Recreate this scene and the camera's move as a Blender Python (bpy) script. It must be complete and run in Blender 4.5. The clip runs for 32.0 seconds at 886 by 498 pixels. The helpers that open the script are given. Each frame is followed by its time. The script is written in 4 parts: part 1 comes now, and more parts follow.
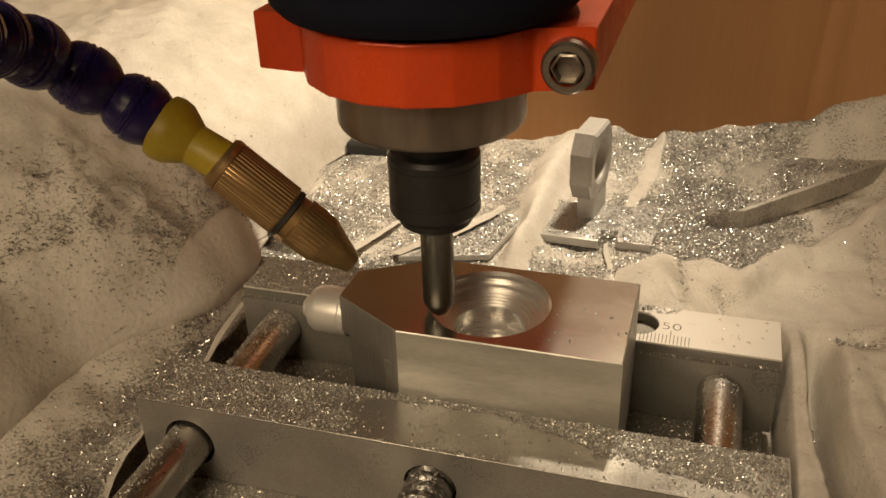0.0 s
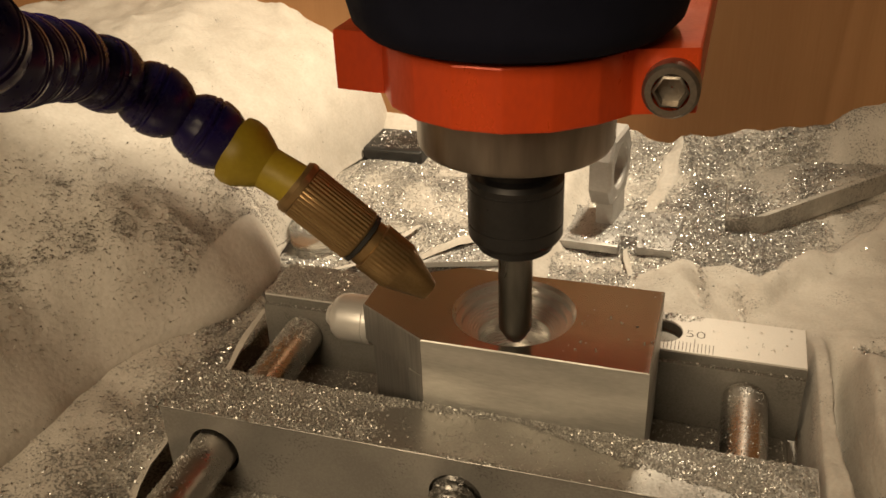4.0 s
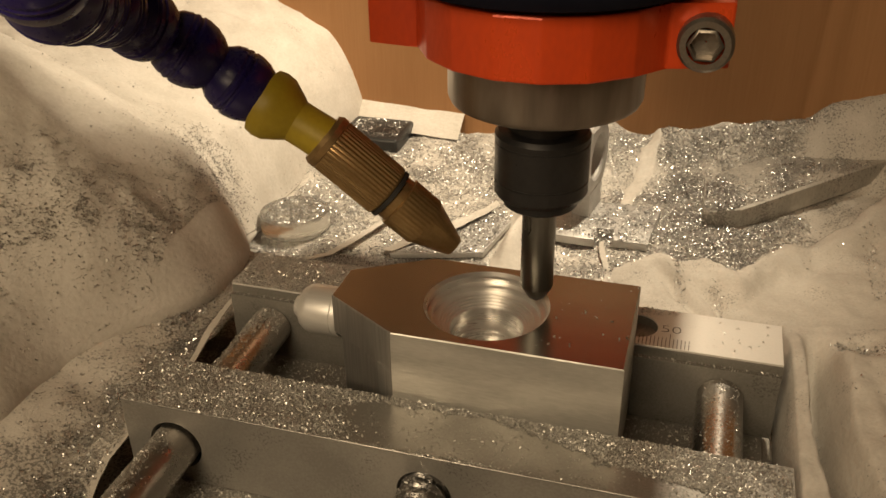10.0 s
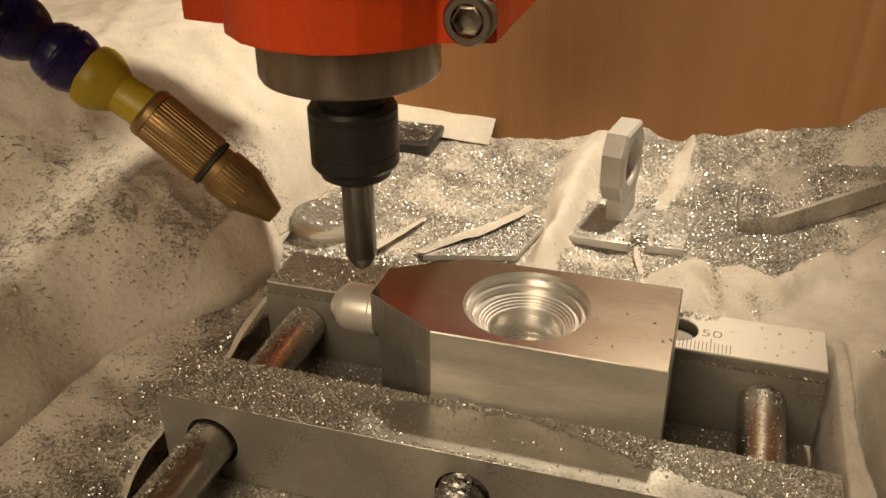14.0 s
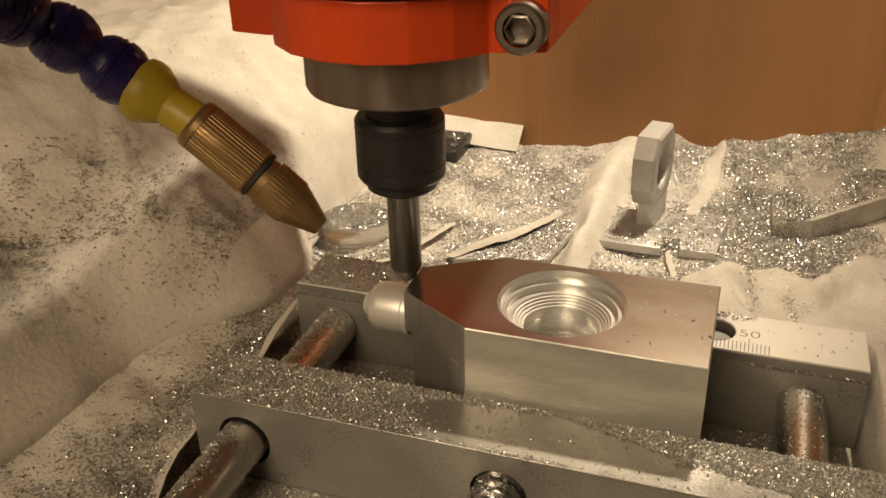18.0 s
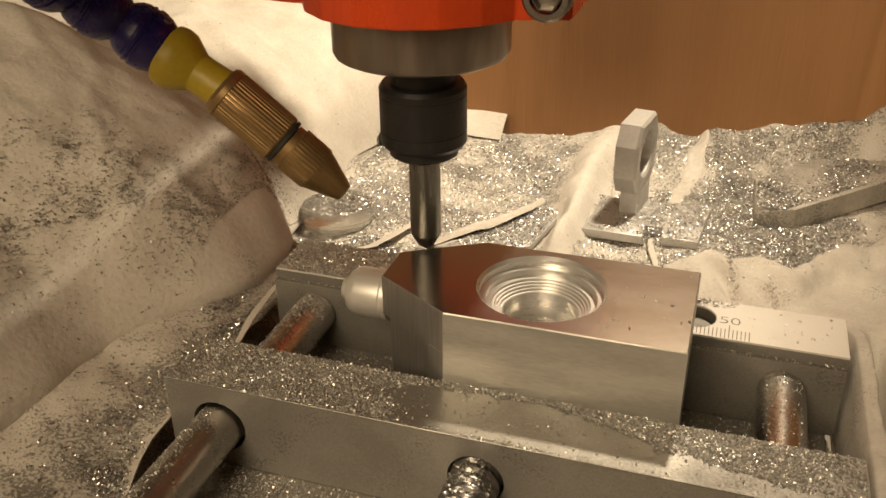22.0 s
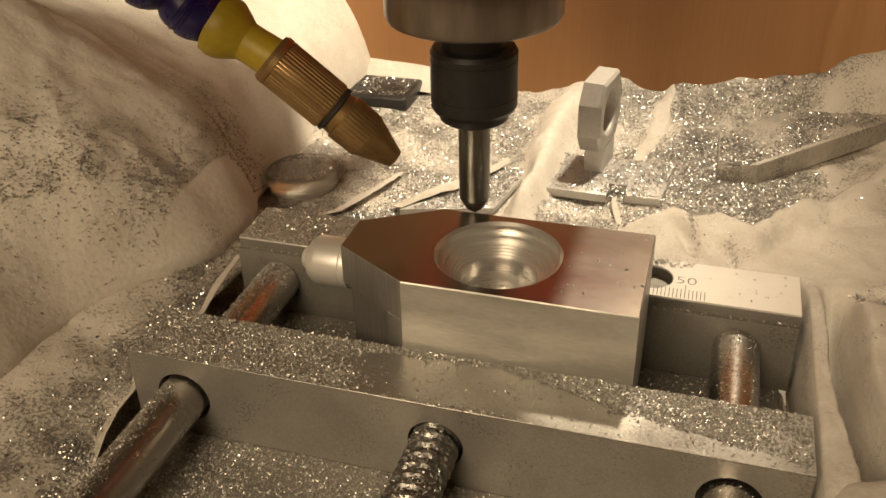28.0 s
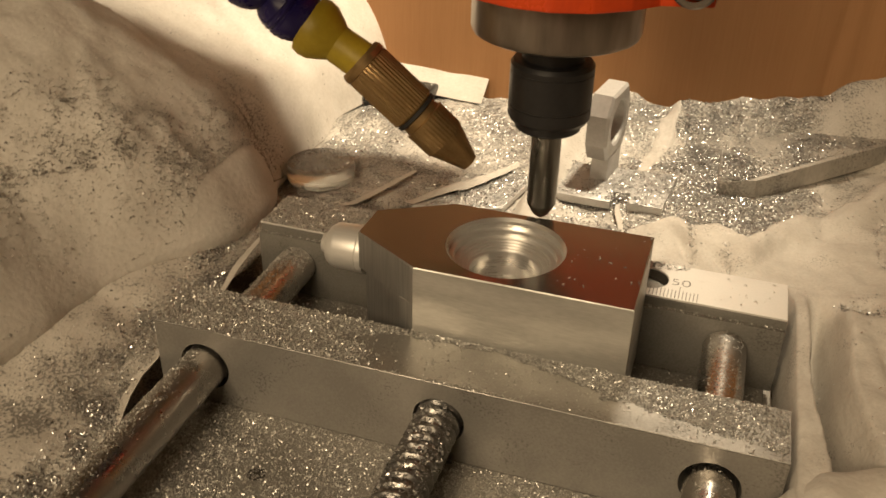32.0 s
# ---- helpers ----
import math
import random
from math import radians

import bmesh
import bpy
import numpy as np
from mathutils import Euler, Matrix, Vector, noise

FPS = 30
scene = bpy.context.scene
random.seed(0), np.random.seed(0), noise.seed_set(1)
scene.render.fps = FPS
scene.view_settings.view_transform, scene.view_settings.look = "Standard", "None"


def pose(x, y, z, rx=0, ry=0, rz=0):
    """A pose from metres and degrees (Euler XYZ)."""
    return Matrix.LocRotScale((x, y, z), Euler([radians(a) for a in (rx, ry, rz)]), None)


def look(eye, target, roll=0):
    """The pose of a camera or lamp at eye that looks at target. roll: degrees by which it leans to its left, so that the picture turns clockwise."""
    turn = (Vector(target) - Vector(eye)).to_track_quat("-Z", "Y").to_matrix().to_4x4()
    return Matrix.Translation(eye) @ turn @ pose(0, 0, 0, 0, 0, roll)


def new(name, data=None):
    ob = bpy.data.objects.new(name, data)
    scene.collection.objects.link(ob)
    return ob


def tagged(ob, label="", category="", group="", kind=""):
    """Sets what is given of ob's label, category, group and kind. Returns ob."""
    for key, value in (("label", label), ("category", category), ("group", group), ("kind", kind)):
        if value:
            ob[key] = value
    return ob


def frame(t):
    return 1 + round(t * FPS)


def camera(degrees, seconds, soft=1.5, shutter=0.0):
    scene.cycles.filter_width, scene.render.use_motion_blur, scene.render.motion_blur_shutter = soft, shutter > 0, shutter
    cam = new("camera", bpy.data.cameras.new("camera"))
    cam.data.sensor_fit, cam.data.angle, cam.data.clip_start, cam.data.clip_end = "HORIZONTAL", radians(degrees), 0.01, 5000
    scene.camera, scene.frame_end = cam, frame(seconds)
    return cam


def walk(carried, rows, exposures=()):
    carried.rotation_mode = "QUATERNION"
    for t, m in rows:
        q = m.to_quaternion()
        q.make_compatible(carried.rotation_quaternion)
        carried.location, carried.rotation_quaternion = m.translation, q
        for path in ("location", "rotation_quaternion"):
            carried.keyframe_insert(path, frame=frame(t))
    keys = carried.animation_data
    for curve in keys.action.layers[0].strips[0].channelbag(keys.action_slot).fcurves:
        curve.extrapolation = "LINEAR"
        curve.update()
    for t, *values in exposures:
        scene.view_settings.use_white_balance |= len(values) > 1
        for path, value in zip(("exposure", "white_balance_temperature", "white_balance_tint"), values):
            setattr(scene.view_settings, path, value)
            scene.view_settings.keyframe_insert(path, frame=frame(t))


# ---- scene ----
# Lengths below are in millimetres unless noted; MM turns them into metres. Height 0 is the top of the vise jaws, RISE metres above the bench.
MM, RISE = 0.001, 0.036
cam = camera(51.65, 32.0, soft=1.6, shutter=0.5)


def view(x, y, z, yaw, pitch, roll):
    return pose(x * MM, y * MM, z * MM + RISE, 90 + pitch, 0, yaw) @ pose(0, 0, 0, 0, 0, roll)


PATH = [
    (0, 54.6, -210.7, 142.7, 17.74, -28.79, -1.95),
    (0.5, 55.8, -211.2, 143.6, 17.87, -28.82, -2.23),
    (1, 56.3, -210.9, 142.8, 17.89, -28.80, -2.60),
    (1.5, 58.0, -210.5, 143.2, 17.70, -28.75, -2.36),
    (2, 56.5, -208.8, 142.0, 17.74, -28.81, -2.22),
    (2.5, 55.6, -209.0, 141.8, 17.85, -28.82, -2.14),
    (3, 53.9, -210.9, 144.1, 18.02, -28.80, -2.36),
    (3.5, 51.9, -210.4, 144.5, 18.30, -28.79, -2.51),
    (5.5, 48.7, -211.6, 145.1, 17.42, -28.74, -0.79),
    (6, 49.6, -211.3, 145.3, 16.96, -28.86, -0.56),
    (6.5, 50.8, -209.6, 144.6, 17.08, -28.86, -0.59),
    (7, 51.9, -208.9, 143.7, 16.82, -28.95, -0.56),
    (7.5, 53.3, -208.2, 142.6, 16.73, -29.06, -0.55),
    (8, 52.9, -207.6, 143.5, 16.48, -29.12, -0.27),
    (8.5, 52.9, -206.7, 142.7, 16.67, -29.01, -1.09),
    (9, 51.7, -207.3, 141.1, 16.91, -29.00, -1.07),
    (9.5, 50.6, -205.1, 140.8, 16.83, -29.10, -0.81),
    (10, 50.1, -204.9, 141.6, 16.74, -29.41, -0.85),
    (10.5, 48.1, -204.4, 140.5, 16.66, -29.13, -0.80),
    (11, 46.7, -207.3, 141.3, 16.99, -29.12, -0.83),
    (11.5, 45.0, -208.0, 140.1, 17.44, -28.93, -0.79),
    (12, 44.7, -207.9, 139.5, 17.83, -28.71, -0.84),
    (12.5, 45.1, -209.2, 140.3, 17.91, -28.63, -0.66),
    (13, 44.7, -206.9, 141.0, 17.86, -28.59, -0.68),
    (13.5, 44.9, -206.4, 139.8, 17.98, -28.69, -0.66),
    (15.5, 43.3, -208.0, 134.8, 17.89, -28.35, -0.68),
    (16, 43.3, -210.3, 140.4, 18.09, -27.74, -0.81),
    (16.5, 42.8, -209.6, 136.1, 18.78, -27.25, -1.06),
    (17, 41.3, -210.4, 132.9, 19.20, -27.23, -1.21),
    (17.5, 41.3, -208.4, 132.8, 19.47, -27.59, -1.50),
    (18, 41.8, -208.1, 132.6, 19.44, -27.51, -1.40),
    (18.5, 43.3, -207.8, 133.0, 19.31, -27.41, -1.45),
    (19, 43.7, -207.8, 132.2, 19.20, -27.54, -1.53),
    (19.5, 43.8, -208.0, 133.3, 18.99, -27.38, -1.72),
    (20, 43.2, -208.8, 132.3, 18.92, -27.37, -1.36),
    (20.5, 41.7, -207.5, 130.8, 18.89, -27.53, -1.11),
    (21, 42.0, -207.4, 130.3, 18.65, -27.71, -0.93),
    (21.5, 43.0, -206.4, 129.5, 18.81, -27.76, -0.77),
    (22, 43.3, -206.5, 129.4, 18.52, -27.91, -0.71),
    (22.5, 43.9, -203.2, 128.5, 18.59, -27.93, -0.90),
    (23, 42.6, -202.6, 128.2, 18.46, -28.05, -0.62),
    (23.5, 42.4, -203.2, 127.6, 18.33, -28.04, -0.50),
    (24, 43.0, -204.0, 127.0, 18.01, -28.05, -0.31),
    (24.5, 44.8, -210.4, 121.7, 17.09, -27.02, -0.03),
    (25, 48.0, -221.5, 118.6, 16.97, -27.11, -0.08),
    (25.5, 42.5, -210.4, 120.2, 16.77, -28.49, -0.48),
    (27.5, 47.5, -206.0, 136.6, 17.56, -30.63, -0.93),
    (28, 49.3, -204.1, 134.1, 17.42, -31.07, -1.41),
    (28.5, 48.5, -204.0, 134.2, 17.33, -31.45, -1.13),
    (29, 48.9, -205.1, 135.0, 17.15, -31.56, -0.95),
    (29.5, 49.1, -207.0, 134.0, 17.31, -31.41, -0.94),
    (30, 54.9, -213.7, 132.7, 17.53, -30.42, -1.59),
    (30.5, 54.1, -215.6, 136.9, 17.53, -30.15, -1.20),
    (31, 56.2, -218.9, 140.2, 17.18, -30.23, -0.63),
    (31.5, 55.4, -218.6, 140.1, 17.50, -30.33, -0.90),
    (32, 51.8, -219.4, 138.0, 17.61, -30.55, 1.43),
]
walk(cam, [(t, view(*row)) for t, *row in PATH], exposures=[(0, -0.1), (10, -0.1), (18, -0.02), (24, 0.12), (32, 0.17)])

# ---- light: a warm work lamp above the cardboard aimed down behind the vise, and an added fill in front ----
scene.view_settings.exposure = 0.0
world = bpy.data.worlds.new("room_air")
scene.world = world
world.use_nodes = True
world.node_tree.nodes["Background"].inputs[0].default_value = (1.0, 0.72, 0.45, 1)
world.node_tree.nodes["Background"].inputs[1].default_value = 0.25


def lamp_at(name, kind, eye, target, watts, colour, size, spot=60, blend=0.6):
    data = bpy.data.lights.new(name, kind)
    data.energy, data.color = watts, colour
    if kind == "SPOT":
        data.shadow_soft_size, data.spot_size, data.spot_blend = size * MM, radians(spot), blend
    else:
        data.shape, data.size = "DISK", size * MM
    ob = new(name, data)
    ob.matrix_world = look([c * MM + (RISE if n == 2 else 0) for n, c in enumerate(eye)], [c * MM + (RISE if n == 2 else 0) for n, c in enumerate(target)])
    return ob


lamp_at("work_lamp_light", "SPOT", (55, 172, 285), (-104, 100, 0), 6.6, (1.0, 0.825, 0.58), 9, 91, 1.0)
# Added soft warm fill from the front; no lamp is known there.
lamp_at("front_fill_light", "AREA", (-130, -800, 560), (0, 0, 0), 6.4, (1.0, 0.76, 0.48), 480)


# ---- materials ----
def mat(name, a, b=None, rough=0.5, metal=0.0, scale=120.0, fine=900.0, bump=0.15, rough_var=0.12, stretch=(1, 1, 1), specks=None, coat=0.0, spread=0.5, island=None, emboss=None):
    m = bpy.data.materials.new(name)
    m.use_nodes = True
    nt = m.node_tree
    N, L = nt.nodes, nt.links
    bs = N["Principled BSDF"]
    b = b or tuple(c * 0.75 for c in a)
    co = N.new("ShaderNodeTexCoord")
    mp = N.new("ShaderNodeMapping")
    mp.inputs["Scale"].default_value = stretch
    L.new(co.outputs["Object"], mp.inputs[0])
    big, small = N.new("ShaderNodeTexNoise"), N.new("ShaderNodeTexNoise")
    for node, s, d in ((big, scale, 5), (small, fine, 3)):
        node.inputs["Scale"].default_value, node.inputs["Detail"].default_value = s, d
        L.new(mp.outputs[0], node.inputs["Vector"])
    both = N.new("ShaderNodeMath")
    both.operation = "ADD"
    half = N.new("ShaderNodeMath")
    half.operation, half.inputs[1].default_value = "MULTIPLY", 0.5
    L.new(small.outputs[0], half.inputs[0])
    L.new(big.outputs[0], both.inputs[0])
    L.new(half.outputs[0], both.inputs[1])
    ramp = N.new("ShaderNodeMapRange")
    ramp.inputs[1].default_value, ramp.inputs[2].default_value = 0.75 - spread / 2, 0.75 + spread / 2
    L.new(both.outputs[0], ramp.inputs[0])
    mix = N.new("ShaderNodeMix")
    mix.data_type = "RGBA"
    mix.inputs[6].default_value, mix.inputs[7].default_value = (*a, 1), (*b, 1)
    L.new(ramp.outputs[0], mix.inputs[0])
    colour = mix.outputs[2]
    rg = N.new("ShaderNodeMapRange")
    rg.inputs[3].default_value, rg.inputs[4].default_value = max(0.03, rough - rough_var), min(1, rough + rough_var)
    L.new(ramp.outputs[0], rg.inputs[0])
    rough_out = rg.outputs[0]
    if specks:  # grey metal dust: (colour, scale, threshold)
        sp, where = N.new("ShaderNodeTexNoise"), N.new("ShaderNodeTexNoise")
        sp.inputs["Scale"].default_value, sp.inputs["Detail"].default_value = specks[1], 2
        where.inputs["Scale"].default_value, where.inputs["Detail"].default_value = specks[1] / 22, 4
        L.new(co.outputs["Object"], sp.inputs["Vector"])
        L.new(co.outputs["Object"], where.inputs["Vector"])
        s1, s2 = N.new("ShaderNodeMapRange"), N.new("ShaderNodeMath")
        s2.operation = "ADD"
        L.new(sp.outputs[0], s2.inputs[0])
        L.new(where.outputs[0], s2.inputs[1])
        s1.inputs[1].default_value, s1.inputs[2].default_value = specks[2], specks[2] + 0.12
        s1.inputs[4].default_value = 0.85
        L.new(s2.outputs[0], s1.inputs[0])
        m2 = N.new("ShaderNodeMix")
        m2.data_type = "RGBA"
        m2.inputs[7].default_value = (*specks[0], 1)
        L.new(s1.outputs[0], m2.inputs[0])
        L.new(colour, m2.inputs[6])
        colour = m2.outputs[2]
    if island:  # every flake its own tone between dark and bright
        geo, tone, m3 = N.new("ShaderNodeNewGeometry"), N.new("ShaderNodeMapRange"), N.new("ShaderNodeMix")
        m3.data_type, m3.blend_type = "RGBA", "MULTIPLY"
        m3.inputs[0].default_value = 1.0
        tone.inputs[3].default_value, tone.inputs[4].default_value = island
        L.new(geo.outputs["Random Per Island"], tone.inputs[0])
        L.new(colour, m3.inputs[6])
        L.new(tone.outputs[0], m3.inputs[7])
        colour = m3.outputs[2]
    L.new(colour, bs.inputs["Base Color"])
    L.new(rough_out, bs.inputs["Roughness"])
    bs.inputs["Metallic"].default_value = metal
    bs.inputs["Coat Weight"].default_value = coat
    if bump:
        bp = N.new("ShaderNodeBump")
        bp.inputs["Strength"].default_value, bp.inputs["Distance"].default_value = bump, 0.0004
        height = both.outputs[0]
        if emboss:  # pressed dimples of a fleece: (cells per metre, depth)
            cells, deep, total = N.new("ShaderNodeTexVoronoi"), N.new("ShaderNodeMath"), N.new("ShaderNodeMath")
            cells.feature, cells.inputs["Scale"].default_value = "SMOOTH_F1", emboss[0]
            deep.operation, deep.inputs[1].default_value = "MULTIPLY", emboss[1]
            total.operation = "ADD"
            L.new(co.outputs["Object"], cells.inputs["Vector"])
            L.new(cells.outputs["Distance"], deep.inputs[0])
            L.new(deep.outputs[0], total.inputs[0])
            L.new(height, total.inputs[1])
            height = total.outputs[0]
        L.new(height, bp.inputs["Height"])
        L.new(bp.outputs[0], bs.inputs["Normal"])
    return m


GREY = (0.23, 0.22, 0.205)
paper = mat("white_paper_fleece", (0.65, 0.615, 0.56), (0.53, 0.495, 0.44), 0.88, scale=60, fine=800, bump=0.75, specks=(GREY, 1500, 1.25), spread=0.4, emboss=(480, 0.5))
paper_grey = mat("greyish_paper", (0.62, 0.59, 0.535), (0.50, 0.465, 0.415), 0.88, scale=70, fine=1100, bump=0.8, specks=(GREY, 1700, 1.2), spread=0.4, emboss=(480, 0.6))
paper_dirty = mat("chip_dusted_paper", (0.66, 0.625, 0.57), (0.46, 0.43, 0.38), 0.85, scale=60, fine=1500, bump=0.6, specks=((0.17, 0.162, 0.15), 1300, 1.02))
cardboard = mat("brown_cardboard", (0.43, 0.225, 0.096), (0.34, 0.172, 0.072), 0.75, scale=16, fine=300, bump=0.6, stretch=(3.2, 1.0, 0.15), spread=0.8)
steel_ground = mat("ground_steel", (0.42, 0.405, 0.375), (0.31, 0.295, 0.27), 0.45, 0.65, scale=45, fine=1600, bump=0.12, specks=((0.2, 0.19, 0.175), 1500, 1.16), spread=0.4)
# Darker copy of the ground steel, with the shade between the jaws in its colour.
steel_shaded = mat("shaded_steel", (0.30, 0.29, 0.265), (0.21, 0.20, 0.18), 0.5, 0.6, scale=45, fine=1600, bump=0.12, specks=((0.15, 0.14, 0.13), 1500, 1.16), spread=0.4)
steel_bright = mat("polished_steel", (0.56, 0.54, 0.51), (0.42, 0.40, 0.38), 0.29, 1.0, scale=90, fine=1400, bump=0.03)
steel_satin = mat("satin_scale_steel", (0.74, 0.72, 0.68), (0.66, 0.64, 0.60), 0.45, 0.3, scale=70, fine=1500, bump=0.04)
screw_steel = mat("greasy_screw_steel", (0.34, 0.33, 0.31), (0.16, 0.155, 0.15), 0.35, 0.9, scale=300, fine=1500, bump=0.25)
aluminium = mat("sawn_aluminium", (0.62, 0.61, 0.57), (0.38, 0.37, 0.34), 0.46, 0.7, scale=75, fine=800, bump=0.4, stretch=(0.45, 0.45, 2.2), spread=0.75, rough_var=0.1)
aluminium_side = mat("side_milled_aluminium", (0.58, 0.57, 0.54), (0.36, 0.355, 0.34), 0.4, 0.85, scale=60, fine=1100, bump=0.5, stretch=(1.2, 1.2, 0.04), spread=0.35)
aluminium_top = mat("face_milled_aluminium", (0.54, 0.525, 0.49), (0.45, 0.435, 0.405), 0.235, 0.96, scale=60, fine=1400, bump=0.03, stretch=(0.3, 1.2, 1), rough_var=0.06, spread=0.75)
aluminium_turned = mat("turned_aluminium", (0.84, 0.83, 0.80), (0.70, 0.69, 0.66), 0.38, 0.55, scale=40, fine=700, bump=0.1, stretch=(0.3, 0.3, 6))
aluminium_bore = mat("bored_aluminium", (0.78, 0.77, 0.74), (0.66, 0.65, 0.63), 0.32, 0.8, scale=40, fine=900, bump=0.02, stretch=(0.3, 0.3, 4))
aluminium_cast = mat("grey_aluminium", (0.60, 0.59, 0.57), (0.47, 0.46, 0.44), 0.48, 0.45, scale=90, fine=900, bump=0.1)
chip_metal = mat("aluminium_chips", (0.80, 0.79, 0.76), (0.62, 0.61, 0.59), 0.32, 0.75, scale=200, fine=2000, bump=0.0, island=(0.28, 1.1))
chip_dull = mat("dull_aluminium_chips", (0.46, 0.43, 0.385), (0.34, 0.315, 0.28), 0.45, 0.35, scale=200, fine=2000, bump=0.0, island=(0.45, 1.15))
chip_fine = mat("fine_aluminium_chips", (0.80, 0.78, 0.73), (0.62, 0.60, 0.56), 0.36, 0.52, scale=200, fine=2000, bump=0.0, island=(0.48, 1.08))
black_oxide = mat("black_oxide_steel", (0.035, 0.034, 0.035), (0.022, 0.022, 0.023), 0.36, 0.4, scale=120, fine=900, bump=0.06)
# Brown stains, plus upright reflection streaks of the turned steel put into the colour.
neck_steel = mat("stained_sheen_steel", (0.42, 0.365, 0.31), (0.17, 0.14, 0.115), 0.34, 0.9, scale=60, fine=260, bump=0.04, stretch=(1, 1, 0.22), spread=0.55)
bar_metal = mat("weathered_aluminium", (0.56, 0.535, 0.485), (0.37, 0.35, 0.315), 0.6, 0.3, scale=120, fine=1000, bump=0.3, stretch=(1, 1, 0.5), specks=((0.2, 0.19, 0.175), 1300, 1.1), spread=0.45)
bolt_steel = mat("worn_bolt_steel", (0.30, 0.27, 0.23), (0.17, 0.15, 0.13), 0.4, 0.9, scale=260, fine=1500, bump=0.12)
carbide = mat("grey_carbide", (0.25, 0.245, 0.225), (0.17, 0.165, 0.15), 0.34, 1.0, scale=150, fine=900, bump=0.04, stretch=(1, 1, 0.2))
orange = mat("orange_anodised_aluminium", (0.68, 0.075, 0.014), (0.54, 0.055, 0.012), 0.36, 0.2, scale=70, fine=900, bump=0.08, stretch=(1, 1, 0.5))
motor_blue = mat("dark_navy_plastic", (0.005, 0.006, 0.014), (0.009, 0.010, 0.020), 0.8, scale=120, fine=1300, bump=0.12)
motor_blue.node_tree.nodes["Principled BSDF"].inputs["Specular IOR Level"].default_value = 0.12
hose_blue = mat("dark_blue_plastic", (0.021, 0.014, 0.13), (0.015, 0.010, 0.09), 0.3, scale=90, fine=900, bump=0.06)
yellow = mat("yellow_plastic", (0.48, 0.36, 0.028), (0.38, 0.275, 0.02), 0.42, scale=90, fine=900, bump=0.06)
brass = mat("aged_brass", (0.43, 0.295, 0.14), (0.30, 0.195, 0.085), 0.4, 0.85, scale=160, fine=1300, bump=0.08)
rubber = mat("black_rubber", (0.02, 0.018, 0.016), None, 0.7, bump=0.05)
black_stone = mat("black_gloss_block", (0.012, 0.012, 0.012), (0.02, 0.02, 0.02), 0.4, 0.0, bump=0.05)
ink = mat("engraved_ink", (0.13, 0.115, 0.10), None, 0.7, bump=0)
hole_shade = mat("painted_hole_shade", (0.05, 0.045, 0.04), None, 0.6, 0.3, bump=0.05)
wood = mat("bench_wood", (0.20, 0.13, 0.08), (0.14, 0.09, 0.055), 0.6, scale=20, fine=300, stretch=(6, 0.6, 1))
plaster = mat("cream_plaster", (0.70, 0.62, 0.50), (0.64, 0.56, 0.45), 0.9, scale=4, fine=120, bump=0.1)


# ---- building helpers ----
def thing(name, at=(0, 0, 0), label="", category="", group="", kind=""):
    ob = new(name)
    ob.empty_display_size = 0.01
    ob.matrix_basis = Matrix.Translation((at[0] * MM, at[1] * MM, at[2] * MM + RISE))
    return tagged(ob, label, category, group, kind)


def to_mesh(name, bm, material, smooth=30):
    bmesh.ops.recalc_face_normals(bm, faces=bm.faces)
    bmesh.ops.scale(bm, vec=(MM,) * 3, verts=bm.verts)
    me = bpy.data.meshes.new(name)
    bm.to_mesh(me)
    bm.free()
    me.materials.append(material)
    if smooth:
        me.shade_smooth()
        me.set_sharp_from_angle(angle=radians(smooth))
    return me


def part(name, bm, material, parent, label="", smooth=30):
    ob = new(name, to_mesh(name, bm, material, smooth))
    ob.parent = parent
    return tagged(ob, label)


def solo(name, bm, material, at=(0, 0, 0), label="", category="", kind="", smooth=30):
    ob = new(name, to_mesh(name, bm, material, smooth))
    ob.matrix_basis = Matrix.Translation((at[0] * MM, at[1] * MM, at[2] * MM + RISE))
    return tagged(ob, label, category, kind=kind)


def box(x0, x1, y0, y1, z0, z1, bevel=0.4, seg=2):
    bm = bmesh.new()
    bmesh.ops.create_cube(bm, size=1, matrix=Matrix.LocRotScale(((x0 + x1) / 2, (y0 + y1) / 2, (z0 + z1) / 2), None, (x1 - x0, y1 - y0, z1 - z0)))
    if bevel:
        bmesh.ops.bevel(bm, geom=bm.edges[:], offset=bevel, segments=seg, profile=0.5, affect="EDGES")
    return bm


def lathe(profile, n=48, start=(0, 0, 0), way=(0, 0, 1), close=True, flutes=0, depth=0.0, keep=()):
    """Turns (radius, height) pairs round an axis. flutes: a knurl of so many ridges on the rings listed in keep."""
    bm = bmesh.new()
    m = Matrix.Translation(start) @ Vector(way).to_track_quat("Z", "Y").to_matrix().to_4x4()
    rings = []
    for k, (r, h) in enumerate(profile):
        ring = []
        for i in range(n):
            a = 2 * math.pi * i / n
            rr = r - (depth if flutes and k in keep and (i * flutes * 2 // n) % 2 else 0)
            ring.append(bm.verts.new(m @ Vector((rr * math.cos(a), rr * math.sin(a), h))))
        rings.append(ring)
    for p, q in zip(rings, rings[1:]):
        for i in range(n):
            bm.faces.new((p[i], p[(i + 1) % n], q[(i + 1) % n], q[i]))
    if close:
        bm.faces.new(rings[0][::-1])
        bm.faces.new(rings[-1])
    return bm


